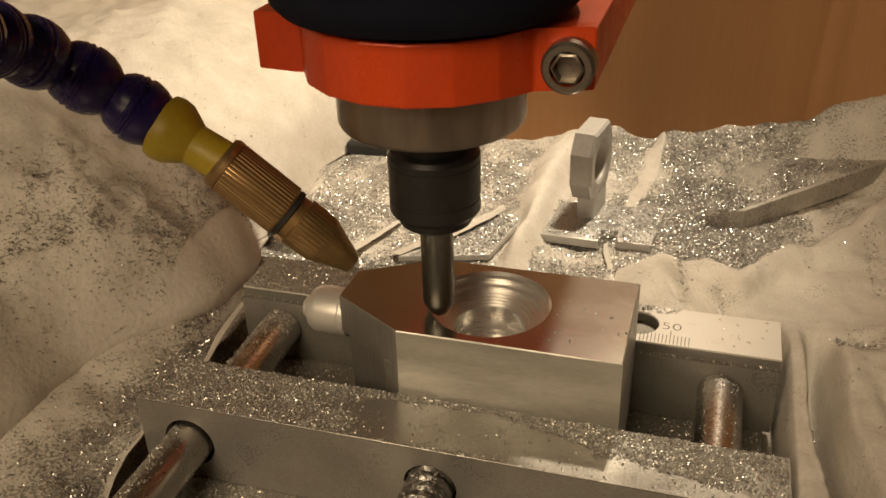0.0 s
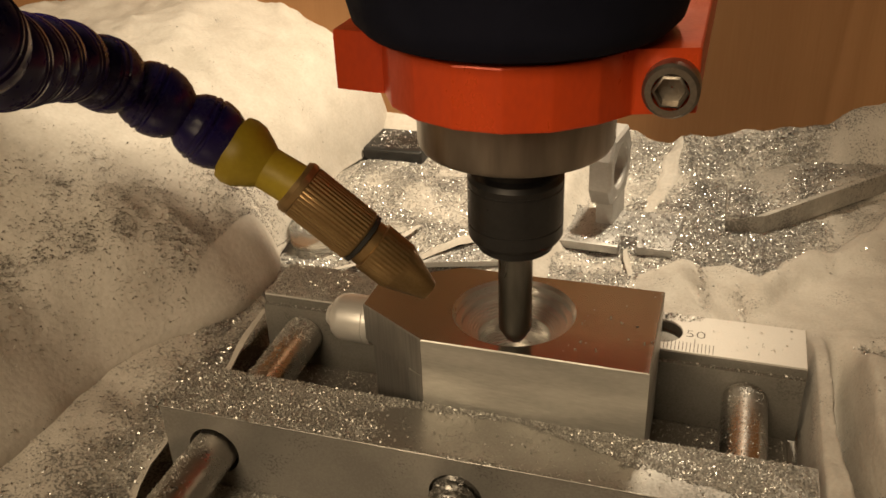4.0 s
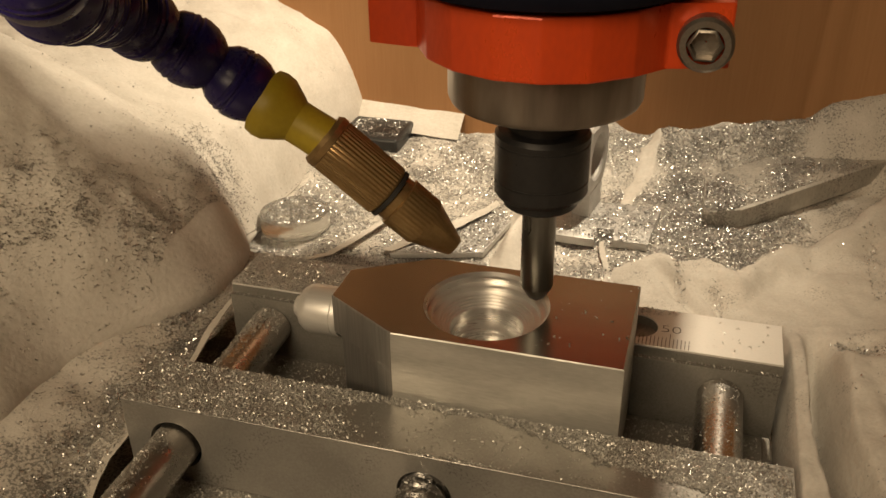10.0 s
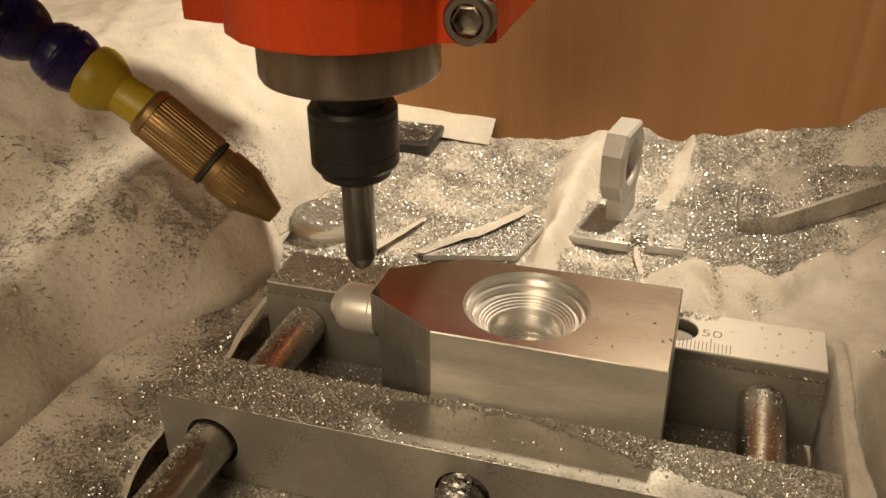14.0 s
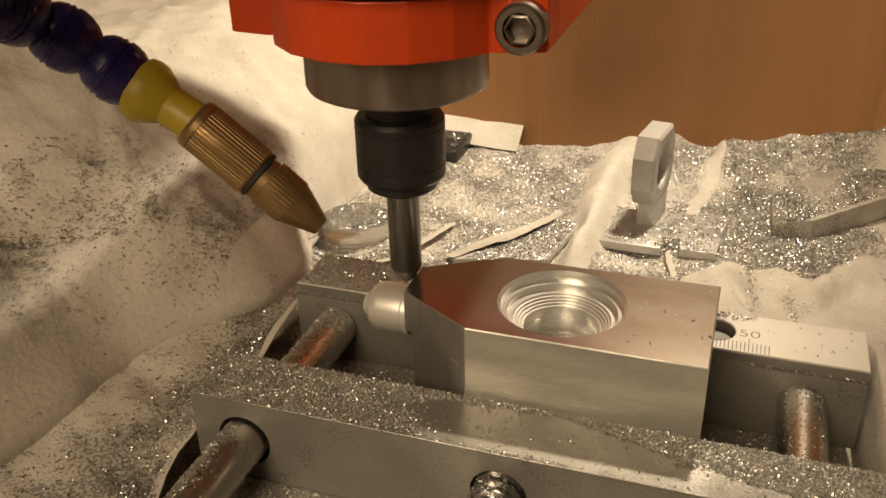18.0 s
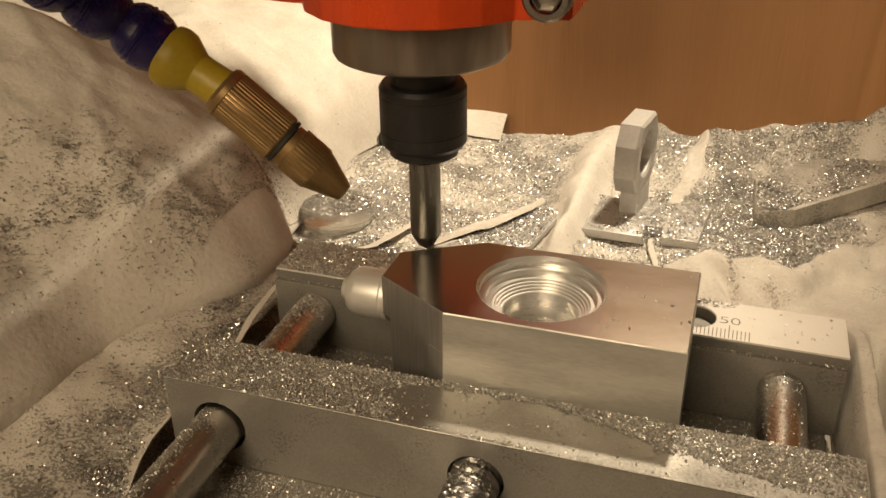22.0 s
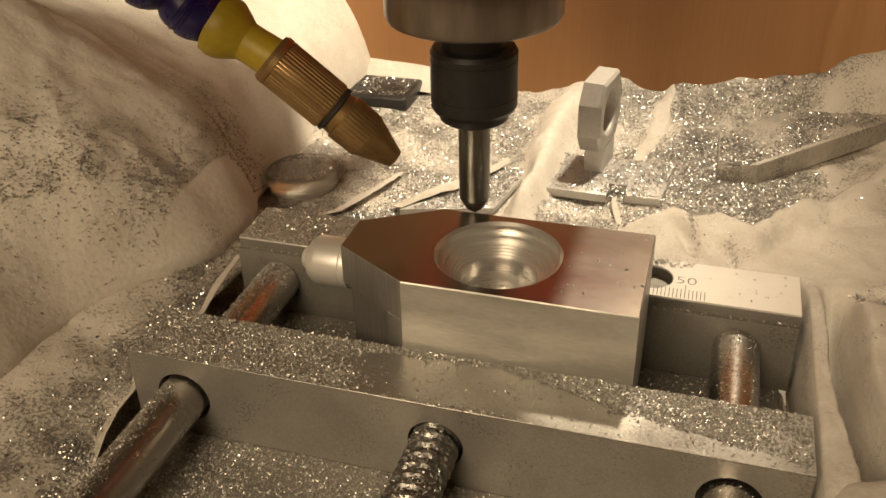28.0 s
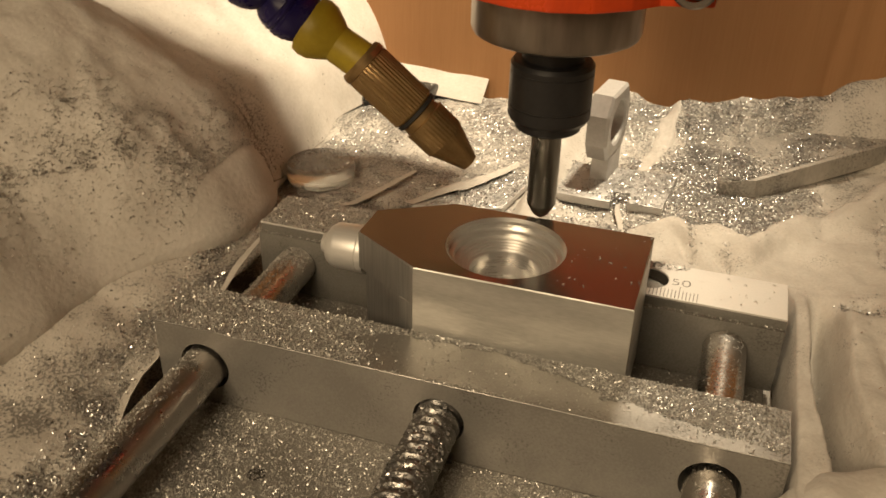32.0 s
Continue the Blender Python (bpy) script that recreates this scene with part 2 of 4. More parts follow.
def prism(poly, z0, z1, bevel=0.3, seg=2):
    bm = bmesh.new()
    low = [bm.verts.new((x, y, z0)) for x, y in poly]
    top = [bm.verts.new((x, y, z1)) for x, y in poly]
    bm.faces.new(low[::-1])
    bm.faces.new(top)
    n = len(poly)
    for i in range(n):
        bm.faces.new((low[i], low[(i + 1) % n], top[(i + 1) % n], top[i]))
    if bevel:
        bmesh.ops.bevel(bm, geom=bm.edges[:], offset=bevel, segments=seg, profile=0.5, affect="EDGES")
    return bm


def bored(poly, centre, z0, z1, bore, n=96, edge=0.35, foot=0.0):
    """A prism with a turned bore: bore is (radius, height) from the top down."""
    cx, cy = centre
    angles = [2 * math.pi * i / n for i in range(n)]
    for x, y in poly:
        angles.append(math.atan2(y - cy, x - cx) % (2 * math.pi))
    angles = sorted(angles)

    def reach(a):
        best = 1e9
        for (x1, y1), (x2, y2) in zip(poly, poly[1:] + poly[:1]):
            dx, dy, ex, ey = math.cos(a), math.sin(a), x2 - x1, y2 - y1
            det = dx * -ey + dy * ex
            if abs(det) < 1e-9:
                continue
            t = ((x1 - cx) * -ey + (y1 - cy) * ex) / det
            u = (dx * (y1 - cy) - dy * (x1 - cx)) / det
            if t > 0 and -1e-6 <= u <= 1 + 1e-6:
                best = min(best, t)
        return best

    far = [reach(a) for a in angles]
    rows = [(lambda i: far[i] - foot, z0), (lambda i: far[i], z0 + foot), (lambda i: far[i], z1 - edge), (lambda i: far[i] - edge, z1)]
    rows += [((lambda i, r=r: r), z) for r, z in bore]
    bm = bmesh.new()
    rings = [[bm.verts.new((cx + f(i) * math.cos(a), cy + f(i) * math.sin(a), z)) for i, a in enumerate(angles)] for f, z in rows]
    k = len(angles)
    rings.append(rings[0])
    if bore[-1][1] > z0:
        rings.pop()
        bm.faces.new(rings[-1])
    for p, q in zip(rings, rings[1:]):
        for i in range(k):
            bm.faces.new((p[i], p[(i + 1) % k], q[(i + 1) % k], q[i]))
    return bm


def step(a, b, v):
    t = min(1.0, max(0.0, (v - a) / (b - a)))
    return t * t * (3 - 2 * t)


def crumple(x, y, size, seed=0.0):
    return noise.noise(Vector((x / size, y / size, seed)))


def crease(x, y, size, seed=0.0):
    """Sharp ridges where the paper has been folded and flattened again, from 0 to 1."""
    return (1 - min(1.0, 2.6 * abs(noise.noise(Vector((x / size, y / size, seed)))))) ** 2


def sheet(f, us, vs, thick=0.0):
    """A cloth of points f(u, v), with a thickness below it where one is given."""
    bm = bmesh.new()
    grid = [[bm.verts.new(f(u, v)) for v in vs] for u in us]
    for a, b in zip(grid, grid[1:]):
        for j in range(len(vs) - 1):
            bm.faces.new((a[j], b[j], b[j + 1], a[j + 1]))
    if thick:
        bmesh.ops.recalc_face_normals(bm, faces=bm.faces)
        bmesh.ops.solidify(bm, geom=bm.faces[:], thickness=thick)
    return bm


def span(a, b, n):
    return [a + (b - a) * i / (n - 1) for i in range(n)]


# ---- the setting ----
CREST_X = (-60, -37, -23, -10, 6, 13, 23, 41, 65, 94, 102, 122, 160)
CREST_Z = (-23.5, -24, -22, -18, -12.8, -13, -17, -12.5, -7.5, -1, 4.8, 12, 18)


def ground_height(x, y):
    under = step(-90, -80, x) * step(90, 82, x) * step(30, 21, y)
    z = -33 + 9.5 * step(22, 58, y)
    z += (float(np.interp(x, CREST_X, CREST_Z)) + 23.5 + 1.5 * crumple(x, 0, 7, 2.5)) * step(152 + 8 * step(60, 90, x), 187, y)
    z += 9.5 * math.exp(-(((x + 8 + 2 * step(110, 70, y)) / ((3.2 + 6.5 * step(98, 122, y)) if x < -8 - 2 * step(110, 70, y) else 5.5)) ** 2)) * step(60, 85, y) * step(189, 150, y)
    rough = 2.2 * crumple(x, y, 26, 3.1) + 0.9 * crumple(x, y, 9, 7.7) + 0.35 * crumple(x, y, 3.5, 1.2)
    return z * (1 - under) - 35 * under + rough * (1 - under)


def left_edge(y):
    return -80.6 + 7.0 * step(-58, -90, y) - 0.6 * step(-30, -12, y) + 1.2 * math.sin(y / 9.0) - 4.5 * math.exp(-(((y + 44) / 8) ** 2)) + 2.2 * crumple(y, 0, 11, 2.2)


def left_sheet(u, y):
    x = left_edge(y) - u
    z = -15.5 + 6.5 * step(0, 26, u) + 2 * step(20, 60, u) - 2.5 * step(-45, -90, y)
    z += 1.4 * crumple(x, y, 18, 5.5) + 0.5 * crumple(x, y, 6, 9.1)
    return (x, y, z)


def mound_foot(y):
    return -91 - 21 * step(12, -55, y) - 19 * step(22, 95, y) + 4 * step(120, 175, y) + 1.6 * math.sin(y / 13.0) + 2.0 * crumple(y, 3, 24, 4.4)


def mound(u, y):
    """u from 0 to 1 rounds the bulge at the foot, beyond 1 it counts millimetres up the slope."""
    curl = step(75, 25, y)
    r = 0.8 + (7.5 + 2.0 * crumple(y, 9, 40, 1.1)) * curl
    a = radians(-75 + 110 * min(u, 1))
    x, z = mound_foot(y) - r + r * math.cos(a), -19 - 4 * (1 - curl) + r + r * math.sin(a)
    d = max(0.0, u - 1)
    x -= d
    steep = 14 + 26 * step(-45, 75, y) + 4 * step(90, 160, y)
    z += steep * (1 - math.exp(-d / (17 - 8 * step(70, 150, y)))) + (0.66 - 0.36 * step(-45, 75, y)) * d - 0.0012 * d * d * step(60, 130, d)
    k = min(1.0, d / 22)
    z += k * (5.0 * crumple(x, y, 60, 2.7) + 2.8 * crumple(x + y * 0.4, y, 24, 6.3) + 1.0 * crumple(x, y, 9, 8.8) + 0.45 * crumple(x, y, 3.5, 4.1))
    z += k * (2.4 * crease(x, y * 0.6, 46, 3.7) + 1.3 * crease(x + 0.5 * y, y, 27, 9.2) + 0.6 * crease(x, y, 13, 5.5) - 1.5)
    z += 1.6 * step(-0.9, 0.9, ((x + 128) * 22 - (y + 27) * 18) / 28.4) * k * step(20, -5, y)
    x += k * 2.0 * crumple(x, y, 20, 1.9)
    ledge = float(np.interp(y, (20, 48, 88, 135, 170), (31, 27, 15, 5, 11))) + 1.5 * crumple(y, 2, 16, 3.9)
    x += 4.5 * k * step(2.0, -2.5, z - ledge) * step(10, 45, y) * step(182, 160, y)
    return (x, y, z)


def plane_box(name, x0, x1, y0, y1, z0, z1, material, label):
    return solo(name, box(x0, x1, y0, y1, z0, z1, 0), material, label=label, category="wall", kind="structure", smooth=0)


plane_box("bench", -900, 900, -700, 620, -66, -36, wood, "brown wooden workbench top under the vise")
solo("ground", sheet(lambda x, y: (x, y, ground_height(x, y)), span(-190, 260, 226), span(-150, 189, 170), 0.25), paper_dirty, label="crumpled white paper liner strewn with aluminium chips", category="paper liner", kind="structure", smooth=60)


def card_front(x, z):
    y = 190 + 1.2 * crumple(x, z, 120, 0.4) + 0.25 * math.sin(x / 1.9) * 0.25
    y += 0.9 * math.exp(-(((x - 92 - 0.06 * z) / 1.6) ** 2)) - 0.7 * math.exp(-(((x - 97 - 0.06 * z) / 2.5) ** 2))
    return (x, y, z)


solo("wall_cardboard", sheet(card_front, span(-330, 420, 376), span(-36, 230, 24), 3.5), cardboard, label="brown corrugated cardboard box side behind the vise", category="cardboard", kind="structure", smooth=50)
for tag, dims in {"wall_back": (-1600, 1600, 1500, 1520, -800, 1500), "wall_front": (-1600, 1600, -1520, -1500, -800, 1500), "wall_left": (-1620, -1600, -1500, 1500, -800, 1500), "wall_right": (1600, 1620, -1500, 1500, -800, 1500)}.items():
    plane_box(tag, *dims, plaster, "plain cream plaster room wall")
plane_box("ceiling", -1600, 1600, -1500, 1500, 1500, 1520, plaster, "plain cream plaster ceiling")
plane_box("floor", -1600, 1600, -1500, 1500, -820, -800, wood, "brown wooden room floor")

solo("paper_sheet", sheet(left_sheet, span(0, 75, 50), span(-160, 40, 120), 0.3), paper_dirty, label="crumpled white paper sheet with a torn edge beside the vise", category="paper", smooth=60)
us = span(0, 1, 14) + [1 + 240 * (i / 90) ** 1.25 for i in range(1, 91)]
solo("paper_drape", sheet(mound, us, span(-170, 189, 240), 0.3), paper, label="white paper fleece draped in a bulging heap beside the vise", category="paper", smooth=60)


def right_fold(x, s):
    """Clean paper from behind the jaw to a rolled edge, which swings back towards the cardboard at the right."""
    edge = 82 + 2.5 * math.sin(x / 6.0) - 5 * step(62, 70, x) + 8 * step(69, 77, x) + 1.02 * max(0.0, x - 74) + 2.0 * crumple(x, 0, 9, 4.4)
    y = 21 + (edge - 21) * min(1.0, s / 0.9)
    z = -27 + 7.5 * step(22, 46, y) * step(24, 46, x) + 3.5 * step(edge - 22, edge - 7, y) + 5 * step(85, 125, x)
    k = max(0.0, (s - 0.82) / 0.18)
    z -= 10 * k * k
    z -= 3.0 * math.exp(-(((x - 50 + 0.55 * (y - 63)) / 3.0) ** 2)) * step(80, 68, y) + 2.5 * math.exp(-(((x - 64 + 0.5 * (y - 52)) / 2.6) ** 2)) * step(70, 58, y)
    n = 2.6 * crumple(x, y, 24, 3.3) + 1.3 * crumple(x, y, 9, 6.1) + 0.6 * crumple(x, y, 4, 2.1)
    return (x, y + 0.5 * n, z + n)


solo("paper_ridge", sheet(right_fold, span(28, 190, 130), span(0, 1, 60), 0.25), paper_grey, label="smooth white paper ridge behind the vise jaw", category="paper", smooth=70)


def side_fold(u, v):
    """A pleat that hangs beside the end of the vise, a deep valley, then a rounded heap with a dent."""
    y = -64 + 104 * v
    d = 62 * u
    far = min(1.3, max(0.0, (13 - y) / 49))
    rim, start = 5.6 + 2.6 * far, 8.4 + 4.4 * far
    deep = step(38, 12, y)
    z = -28 + (24.5 - 10 * step(12, 40, y)) * step(-0.1, 1.6, d) - 19 * deep * step(rim - 2.0, rim + 1.2, d) + (18 * deep + 2) * step(start - 0.6, start + 6, d) + 2.5 * step(18, 34, d)
    z -= 7 * math.exp(-(((d - 19) / 5.5) ** 2) - (((y - 24) / 6) ** 2)) + 3 * math.exp(-(((d - 17 - 0.2 * (30 - y)) / 2.2) ** 2)) * step(10, -20, y)
    x = 80.4 + d + 1.2 * math.sin(y / 12.0) * step(1.0, 7, d)
    n = 1.3 * crumple(x, y, 17, 8.3) + 0.7 * crumple(x, y, 7, 2.1) + 0.35 * crumple(x, y, 3, 5.1)
    n += 1.4 * crease(x, y, 24, 2.9) * step(start + 3, start + 12, d)
    return (x + 0.3 * n * step(1.5, 6, d), y, z + n * step(0.5, 4, d))


solo("paper_pleat", sheet(side_fold, span(0, 1, 130), span(0, 1, 80), 0.25), paper_grey, label="pleated white paper bunched against the end of the vise", category="paper", smooth=70)


def front_fold(u, v):
    x, y = 70 + 90 * u, -100 + 40 * v + 34 * u
    if x < 81:
        y = min(y, -57.6)
    z = -30 + 28 * math.sin(math.pi * min(1, v * 0.62)) * (0.55 + 0.45 * step(0, 0.2, u)) + 5 * u + 1.4 * crumple(x, y, 14, 3.3) + 0.5 * crumple(x, y, 5, 1.3)
    return (x, y, z)


solo("paper_fold", sheet(front_fold, span(0, 1, 40), span(0, 1, 30), 0.25), paper, label="loose white paper fold lying over the vise corner", category="paper", smooth=70)


def ribbon(name, pts, width, lean, label):
    """A narrow torn strip of paper along a smooth line of points."""
    def f(u, v):
        k = min(len(pts) - 2, int(u * (len(pts) - 1)))
        w = step(0, 1, u * (len(pts) - 1) - k)
        a, b = Vector(pts[k]), Vector(pts[k + 1])
        p = a.lerp(b, w)
        wide = width * (0.55 + 0.45 * math.sin(math.pi * (0.1 + 0.85 * u))) + 0.5 * crumple(u * 60, 0, 4, 1.3)
        return tuple(p + Vector((lean[0], lean[1], lean[2])) * (v * wide))
    return solo(name, sheet(f, span(0, 1, 50), span(0, 1, 6), 0.2), paper, label=label, category="paper", smooth=70)


ribbon("paper_strip", [(-84, 49, -21.5), (-73, 58, -21), (-66, 74, -20.5), (-60, 92, -20.8)], 4.2, (0.8, -0.55, 0.25), "torn white paper strip among the chips")


def curl(u, v):
    """A soft fold of paper that rises along the offcut's curved edge."""
    x, y = -50 + 30 * u + 2.5 * math.sin(math.pi * u), 64 + 42 * u - 3.5 * math.sin(math.pi * u)
    w = 9 * v * (0.5 + 0.5 * math.sin(math.pi * (0.15 + 0.8 * u)))
    z = -20.0 + 3.4 * math.sin(math.pi * min(1.0, 0.15 + 0.9 * v)) * step(0, 0.3, u) - 2.2 * v + 0.9 * crumple(x - w, y, 7, 2.7)
    x, y = x - 0.8 * w, y + 0.55 * w
    return (x, y, max(z, ground_height(x, y) + 0.5 - 0.8 * step(0.9, 1.0, v)))


def clean_fold(x0, y0, x1, y1, wide, lift):
    """A narrow clean pleat of the liner from (x0, y0) to (x1, y1); both long edges dip under the chips."""
    def f(u, v):
        w = wide * (0.6 + 0.4 * math.sin(math.pi * u)) * (1 + 0.35 * crumple(u * 50, v * 3, 9, 4.1))
        x, y = x0 + (x1 - x0) * u + w * (v - 0.5) + 2 * crumple(u * 60, 0, 14, 6.6), y0 + (y1 - y0) * u
        z = ground_height(x, y) + lift * (1 - abs(2 * v - 1) ** 3) - 0.5 + 0.5 * crumple(x, y, 4, 3.2)
        return (x, y, z)
    return sheet(f, span(0, 1, 60), span(0, 1, 16), 0.2)


solo("paper_crest", clean_fold(-9, 63, -8, 187, 23, 1.5), paper, label="clean white crest of paper between the chips", category="paper", smooth=70)
solo("paper_crest", clean_fold(26.5, 127, 33, 186, 9, 1.6), paper, label="clean white crest of paper behind the slotted plate", category="paper", smooth=70)
solo("paper_curl", sheet(curl, span(0, 1, 50), span(0, 1, 14), 0.2), paper, label="curled white paper fold beside the metal offcut", category="paper", smooth=70)
ribbon("paper_flap", [(-77.4, -25, -11.5), (-79.2, -12, -10.4), (-79.9, -3, -10.0), (-80.6, 8, -9.6)], 3.4, (-0.85, 0.1, -0.35), "torn white paper flap beside the fixed jaw")
ribbon("paper_edge", [(left_edge(y) + 0.6, y, left_sheet(0, y)[2] + 0.8) for y in span(-125, -34, 14)], 3.2, (-0.9, 0, -0.25), "torn bright edge of the paper sheet")

ribbon("paper_strip", [(20.6, 92, -21.5), (21.5, 86, -22.5), (23.5, 79, -22.6), (25.8, 70, -23)], 2.2, (0.95, 0.1, 0.2), "narrow white paper sliver in the plate's slot")
solo("paper_scrap", sheet(lambda u, v: (-122 + 66 * u, 174 + 13 * v, -22.6 + 8.5 * v + 3 * (1 - u) + 0.5 * crumple(u * 40, v * 9, 8, 2.0)), span(0, 1, 34), span(0, 1, 10), 0.3), paper, label="flat white paper scrap leaning on the cardboard", category="paper", smooth=70)
solo("dark_crumb", lathe([(0.2, -0.9), (1.0, -0.5), (1.15, 0.2), (0.7, 0.9), (0.1, 1.1)], 14, (-104.3, -31, -11.0), (0.9, -0.3, 0.4)), rubber, label="small dark crumb stuck to the paper drape", category="crumb")

# ---- vise ----
vise = thing("drill_press_vise", (0, 0, 0), "grey steel vise with round guide rods, covered in chips", "vise")
ROD_X, ROD_Z = 64.5, -11.8
part("base_plate", box(-77, 77, -170, 17, -35.5, -23.2, 0.8), steel_ground, vise)
fixed = part("fixed_jaw", box(-77.5, 78.8, -1.4, 18.4, -23.2, -3.2, 0.35), steel_shaded, vise, "steel fixed jaw, darkened for the shade between the jaws")
rim = [(-77.3, 0), (78.8, 0), (78.8, 18.4), (-77.3, 18.4)]
# Lower layer of the scale plate; its front edge's shade is in the colour.
part("jaw_plate", bored(rim, (41.0, 9.0), -3.2, -0.55, [(5.5, -0.55), (5.5, -3.0)], n=48, edge=0.1), steel_shaded, vise, "steel plate under the scale, darkened for the shade on its edge")
scale_plate = part("scale_plate", bored(rim, (41.0, 9.0), -0.55, 0, [(5.7, 0), (5.5, -0.2), (5.5, -0.55)], n=48, edge=0.12), steel_satin, vise, "satin steel scale plate with engraved millimetre marks")
for mm in range(36, 56):
    long = 6.6 if mm == 50 else 4.6
    part("scale_mark", box(mm - 0.1, mm + 0.1, 0.35, long, 0.0, 0.03, 0), ink, scale_plate, smooth=0)
number = bpy.data.curves.new("scale_number", "FONT")
number.body, number.size, number.align_x, number.extrude = "50", 0.0052, "CENTER", 0.00001
number.offset = -0.00011
number.materials.append(ink)
digits = new("scale_number", number)
digits.parent = scale_plate
digits.matrix_basis = Matrix.Translation((0.0500, 0.0073, 0.00003)) @ Matrix.Diagonal((1.12, 0.95, 1, 1))


def moving_jaw():
    """A bar with two through holes for the rods and one for the screw, seen on its front face."""
    bm = bmesh.new()
    x0, x1, y0, y1, z0, z1 = -78.1, 79.7, -56.7, -38.5, -23.0, 0.0
    cells = [(x0, -75), (-75, -54), (-54, -9.5), (-9.5, 9.5), (9.5, 54), (54, 75), (75, x1)]
    holes = {1: (-64.5, ROD_Z, 7.0), 3: (0, -11.4, 6.6), 5: (64.5, ROD_Z, 7.0)}
    zt, zb = -1.8, -21.6
    for face_y in (y0, y1):
        for k, (a, b) in enumerate(cells):
            def quad(p, q, r, s):
                bm.faces.new([bm.verts.new((x, face_y, z)) for x, z in ((p, r), (q, r), (q, s), (p, s))])
            quad(a, b, zt, z1 - 0.3)
            quad(a, b, z0, zb)
            if k not in holes:
                quad(a, b, zb, zt)
                continue
            cx, cz, r = holes[k]
            n = 40
            ring = []
            for i in range(n):
                t = 2 * math.pi * (i + 0.5) / n
                c, s = math.cos(t), math.sin(t)
                ways = [((b if c > 0 else a) - cx) / c if abs(c) > 1e-6 else 1e9, ((zt if s > 0 else zb) - cz) / s if abs(s) > 1e-6 else 1e9]
                far = min(w for w in ways if w > 0)
                ring.append(((cx + r * c, cz + r * s), (cx + far * c, cz + far * s)))
            corners = [(a, zb), (b, zb), (b, zt), (a, zt)]
            for i in range(n):
                (p, q), (p2, q2) = ring[i], ring[(i + 1) % n]
                loop = [p, q]
                for cn in corners:
                    on = lambda u, w: abs(u[0] - w[0]) < 1e-4 or abs(u[1] - w[1]) < 1e-4
                    if not on(q, q2) and on(q, cn) and on(cn, q2) and abs(q[0] - cn[0]) < 6 and abs(q[1] - cn[1]) < 6:
                        loop.append(cn)
                loop += [q2, p2]
                bm.faces.new([bm.verts.new((x, face_y, z)) for x, z in loop])
    for cx, cz, r in holes.values():
        n = 40
        for i in range(n):
            t, t2 = 2 * math.pi * (i + 0.5) / n, 2 * math.pi * (i + 1.5) / n
            bm.faces.new([bm.verts.new((cx + r * math.cos(w), yy, cz + r * math.sin(w))) for w, yy in ((t, y0), (t2, y0), (t2, y1), (t, y1))])

    def slab(pts):
        bm.faces.new([bm.verts.new(p) for p in pts])
    e = 0.14
    slab([(x0, y0 + e, z1), (x1, y0 + e, z1), (x1, y1, z1), (x0, y1, z1)])
    slab([(x0, y0, z1 - e), (x1, y0, z1 - e), (x1, y0 + e, z1), (x0, y0 + e, z1)])
    slab([(x0, y1, z1 - e), (x1, y1, z1 - e), (x1, y1, z1), (x0, y1, z1)])
    slab([(x0, y0, z0), (x1, y0, z0), (x1, y1, z0), (x0, y1, z0)])
    for x in (x0, x1):
        slab([(x, y0, z0), (x, y1, z0), (x, y1, z1), (x, y0 + e, z1), (x, y0, z1 - e)])
    bmesh.ops.remove_doubles(bm, verts=bm.verts, dist=0.002)
    return bm


part("moving_jaw", moving_jaw(), steel_ground, vise, "ground steel moving jaw dusted with chips")
for sx in (-1, 1):
    part("guide_rod", lathe([(5.4, 0), (5.9, 0.5), (5.9, 165), (5.4, 165.5)], 48, (sx * ROD_X, -1.4, ROD_Z), (0, -1, 0)), steel_bright, vise, "polished steel guide rod")


def thread(length, r, pitch, depth, n=28):
    bm = bmesh.new()
    per = 10
    rows = int(length / pitch * per)
    rings = []
    for k in range(rows + 1):
        ring = []
        for i in range(n):
            a = 2 * math.pi * i / n
            ph = (k / per - i / n) % 1
            tri = min(1, max(0, 1.6 - abs(ph - 0.5) * 5))
            rr = r - depth * (1 - tri)
            ring.append(bm.verts.new((rr * math.cos(a), -k * pitch / per, rr * math.sin(a))))
        rings.append(ring)
    for p, q in zip(rings, rings[1:]):
        for i in range(n):
            bm.faces.new((p[i], p[(i + 1) % n], q[(i + 1) % n], q[i]))
    bm.faces.new(rings[0])
    bm.faces.new(rings[-1][::-1])
    return bm


screw = part("lead_screw", thread(118, 5.9, 3.2, 0.9), screw_steel, vise, "greasy threaded lead screw packed with chips")
screw.location = (0, -0.050, -0.0114)
# Flat discs on the plate; the dark inside the threaded holes is their colour.
for hx, hy in ((-39.5, -77), (39.5, -77), (-39.5, -140), (39.5, -140)):
    part("hole_shade_disc", lathe([(2.3, 0), (2.3, 0.05)], 24, (hx, hy, -23.2), (0, 0, 1)), hole_shade, vise, "flat dark disc painting the shade of a threaded hole in the base plate")

# ---- workpiece ----
HOLE = (5.6, -20.3)
block = thing("workpiece", (0, 0, 0), "milled aluminium block with a stepped round bore clamped in the vise", "metal block")
outline = [(41.3, -38.4), (41.3, -2.0), (-13.4, -2.0), (-33.0, -13.6), (-33.0, -26.4), (-13.4, -38.4)]
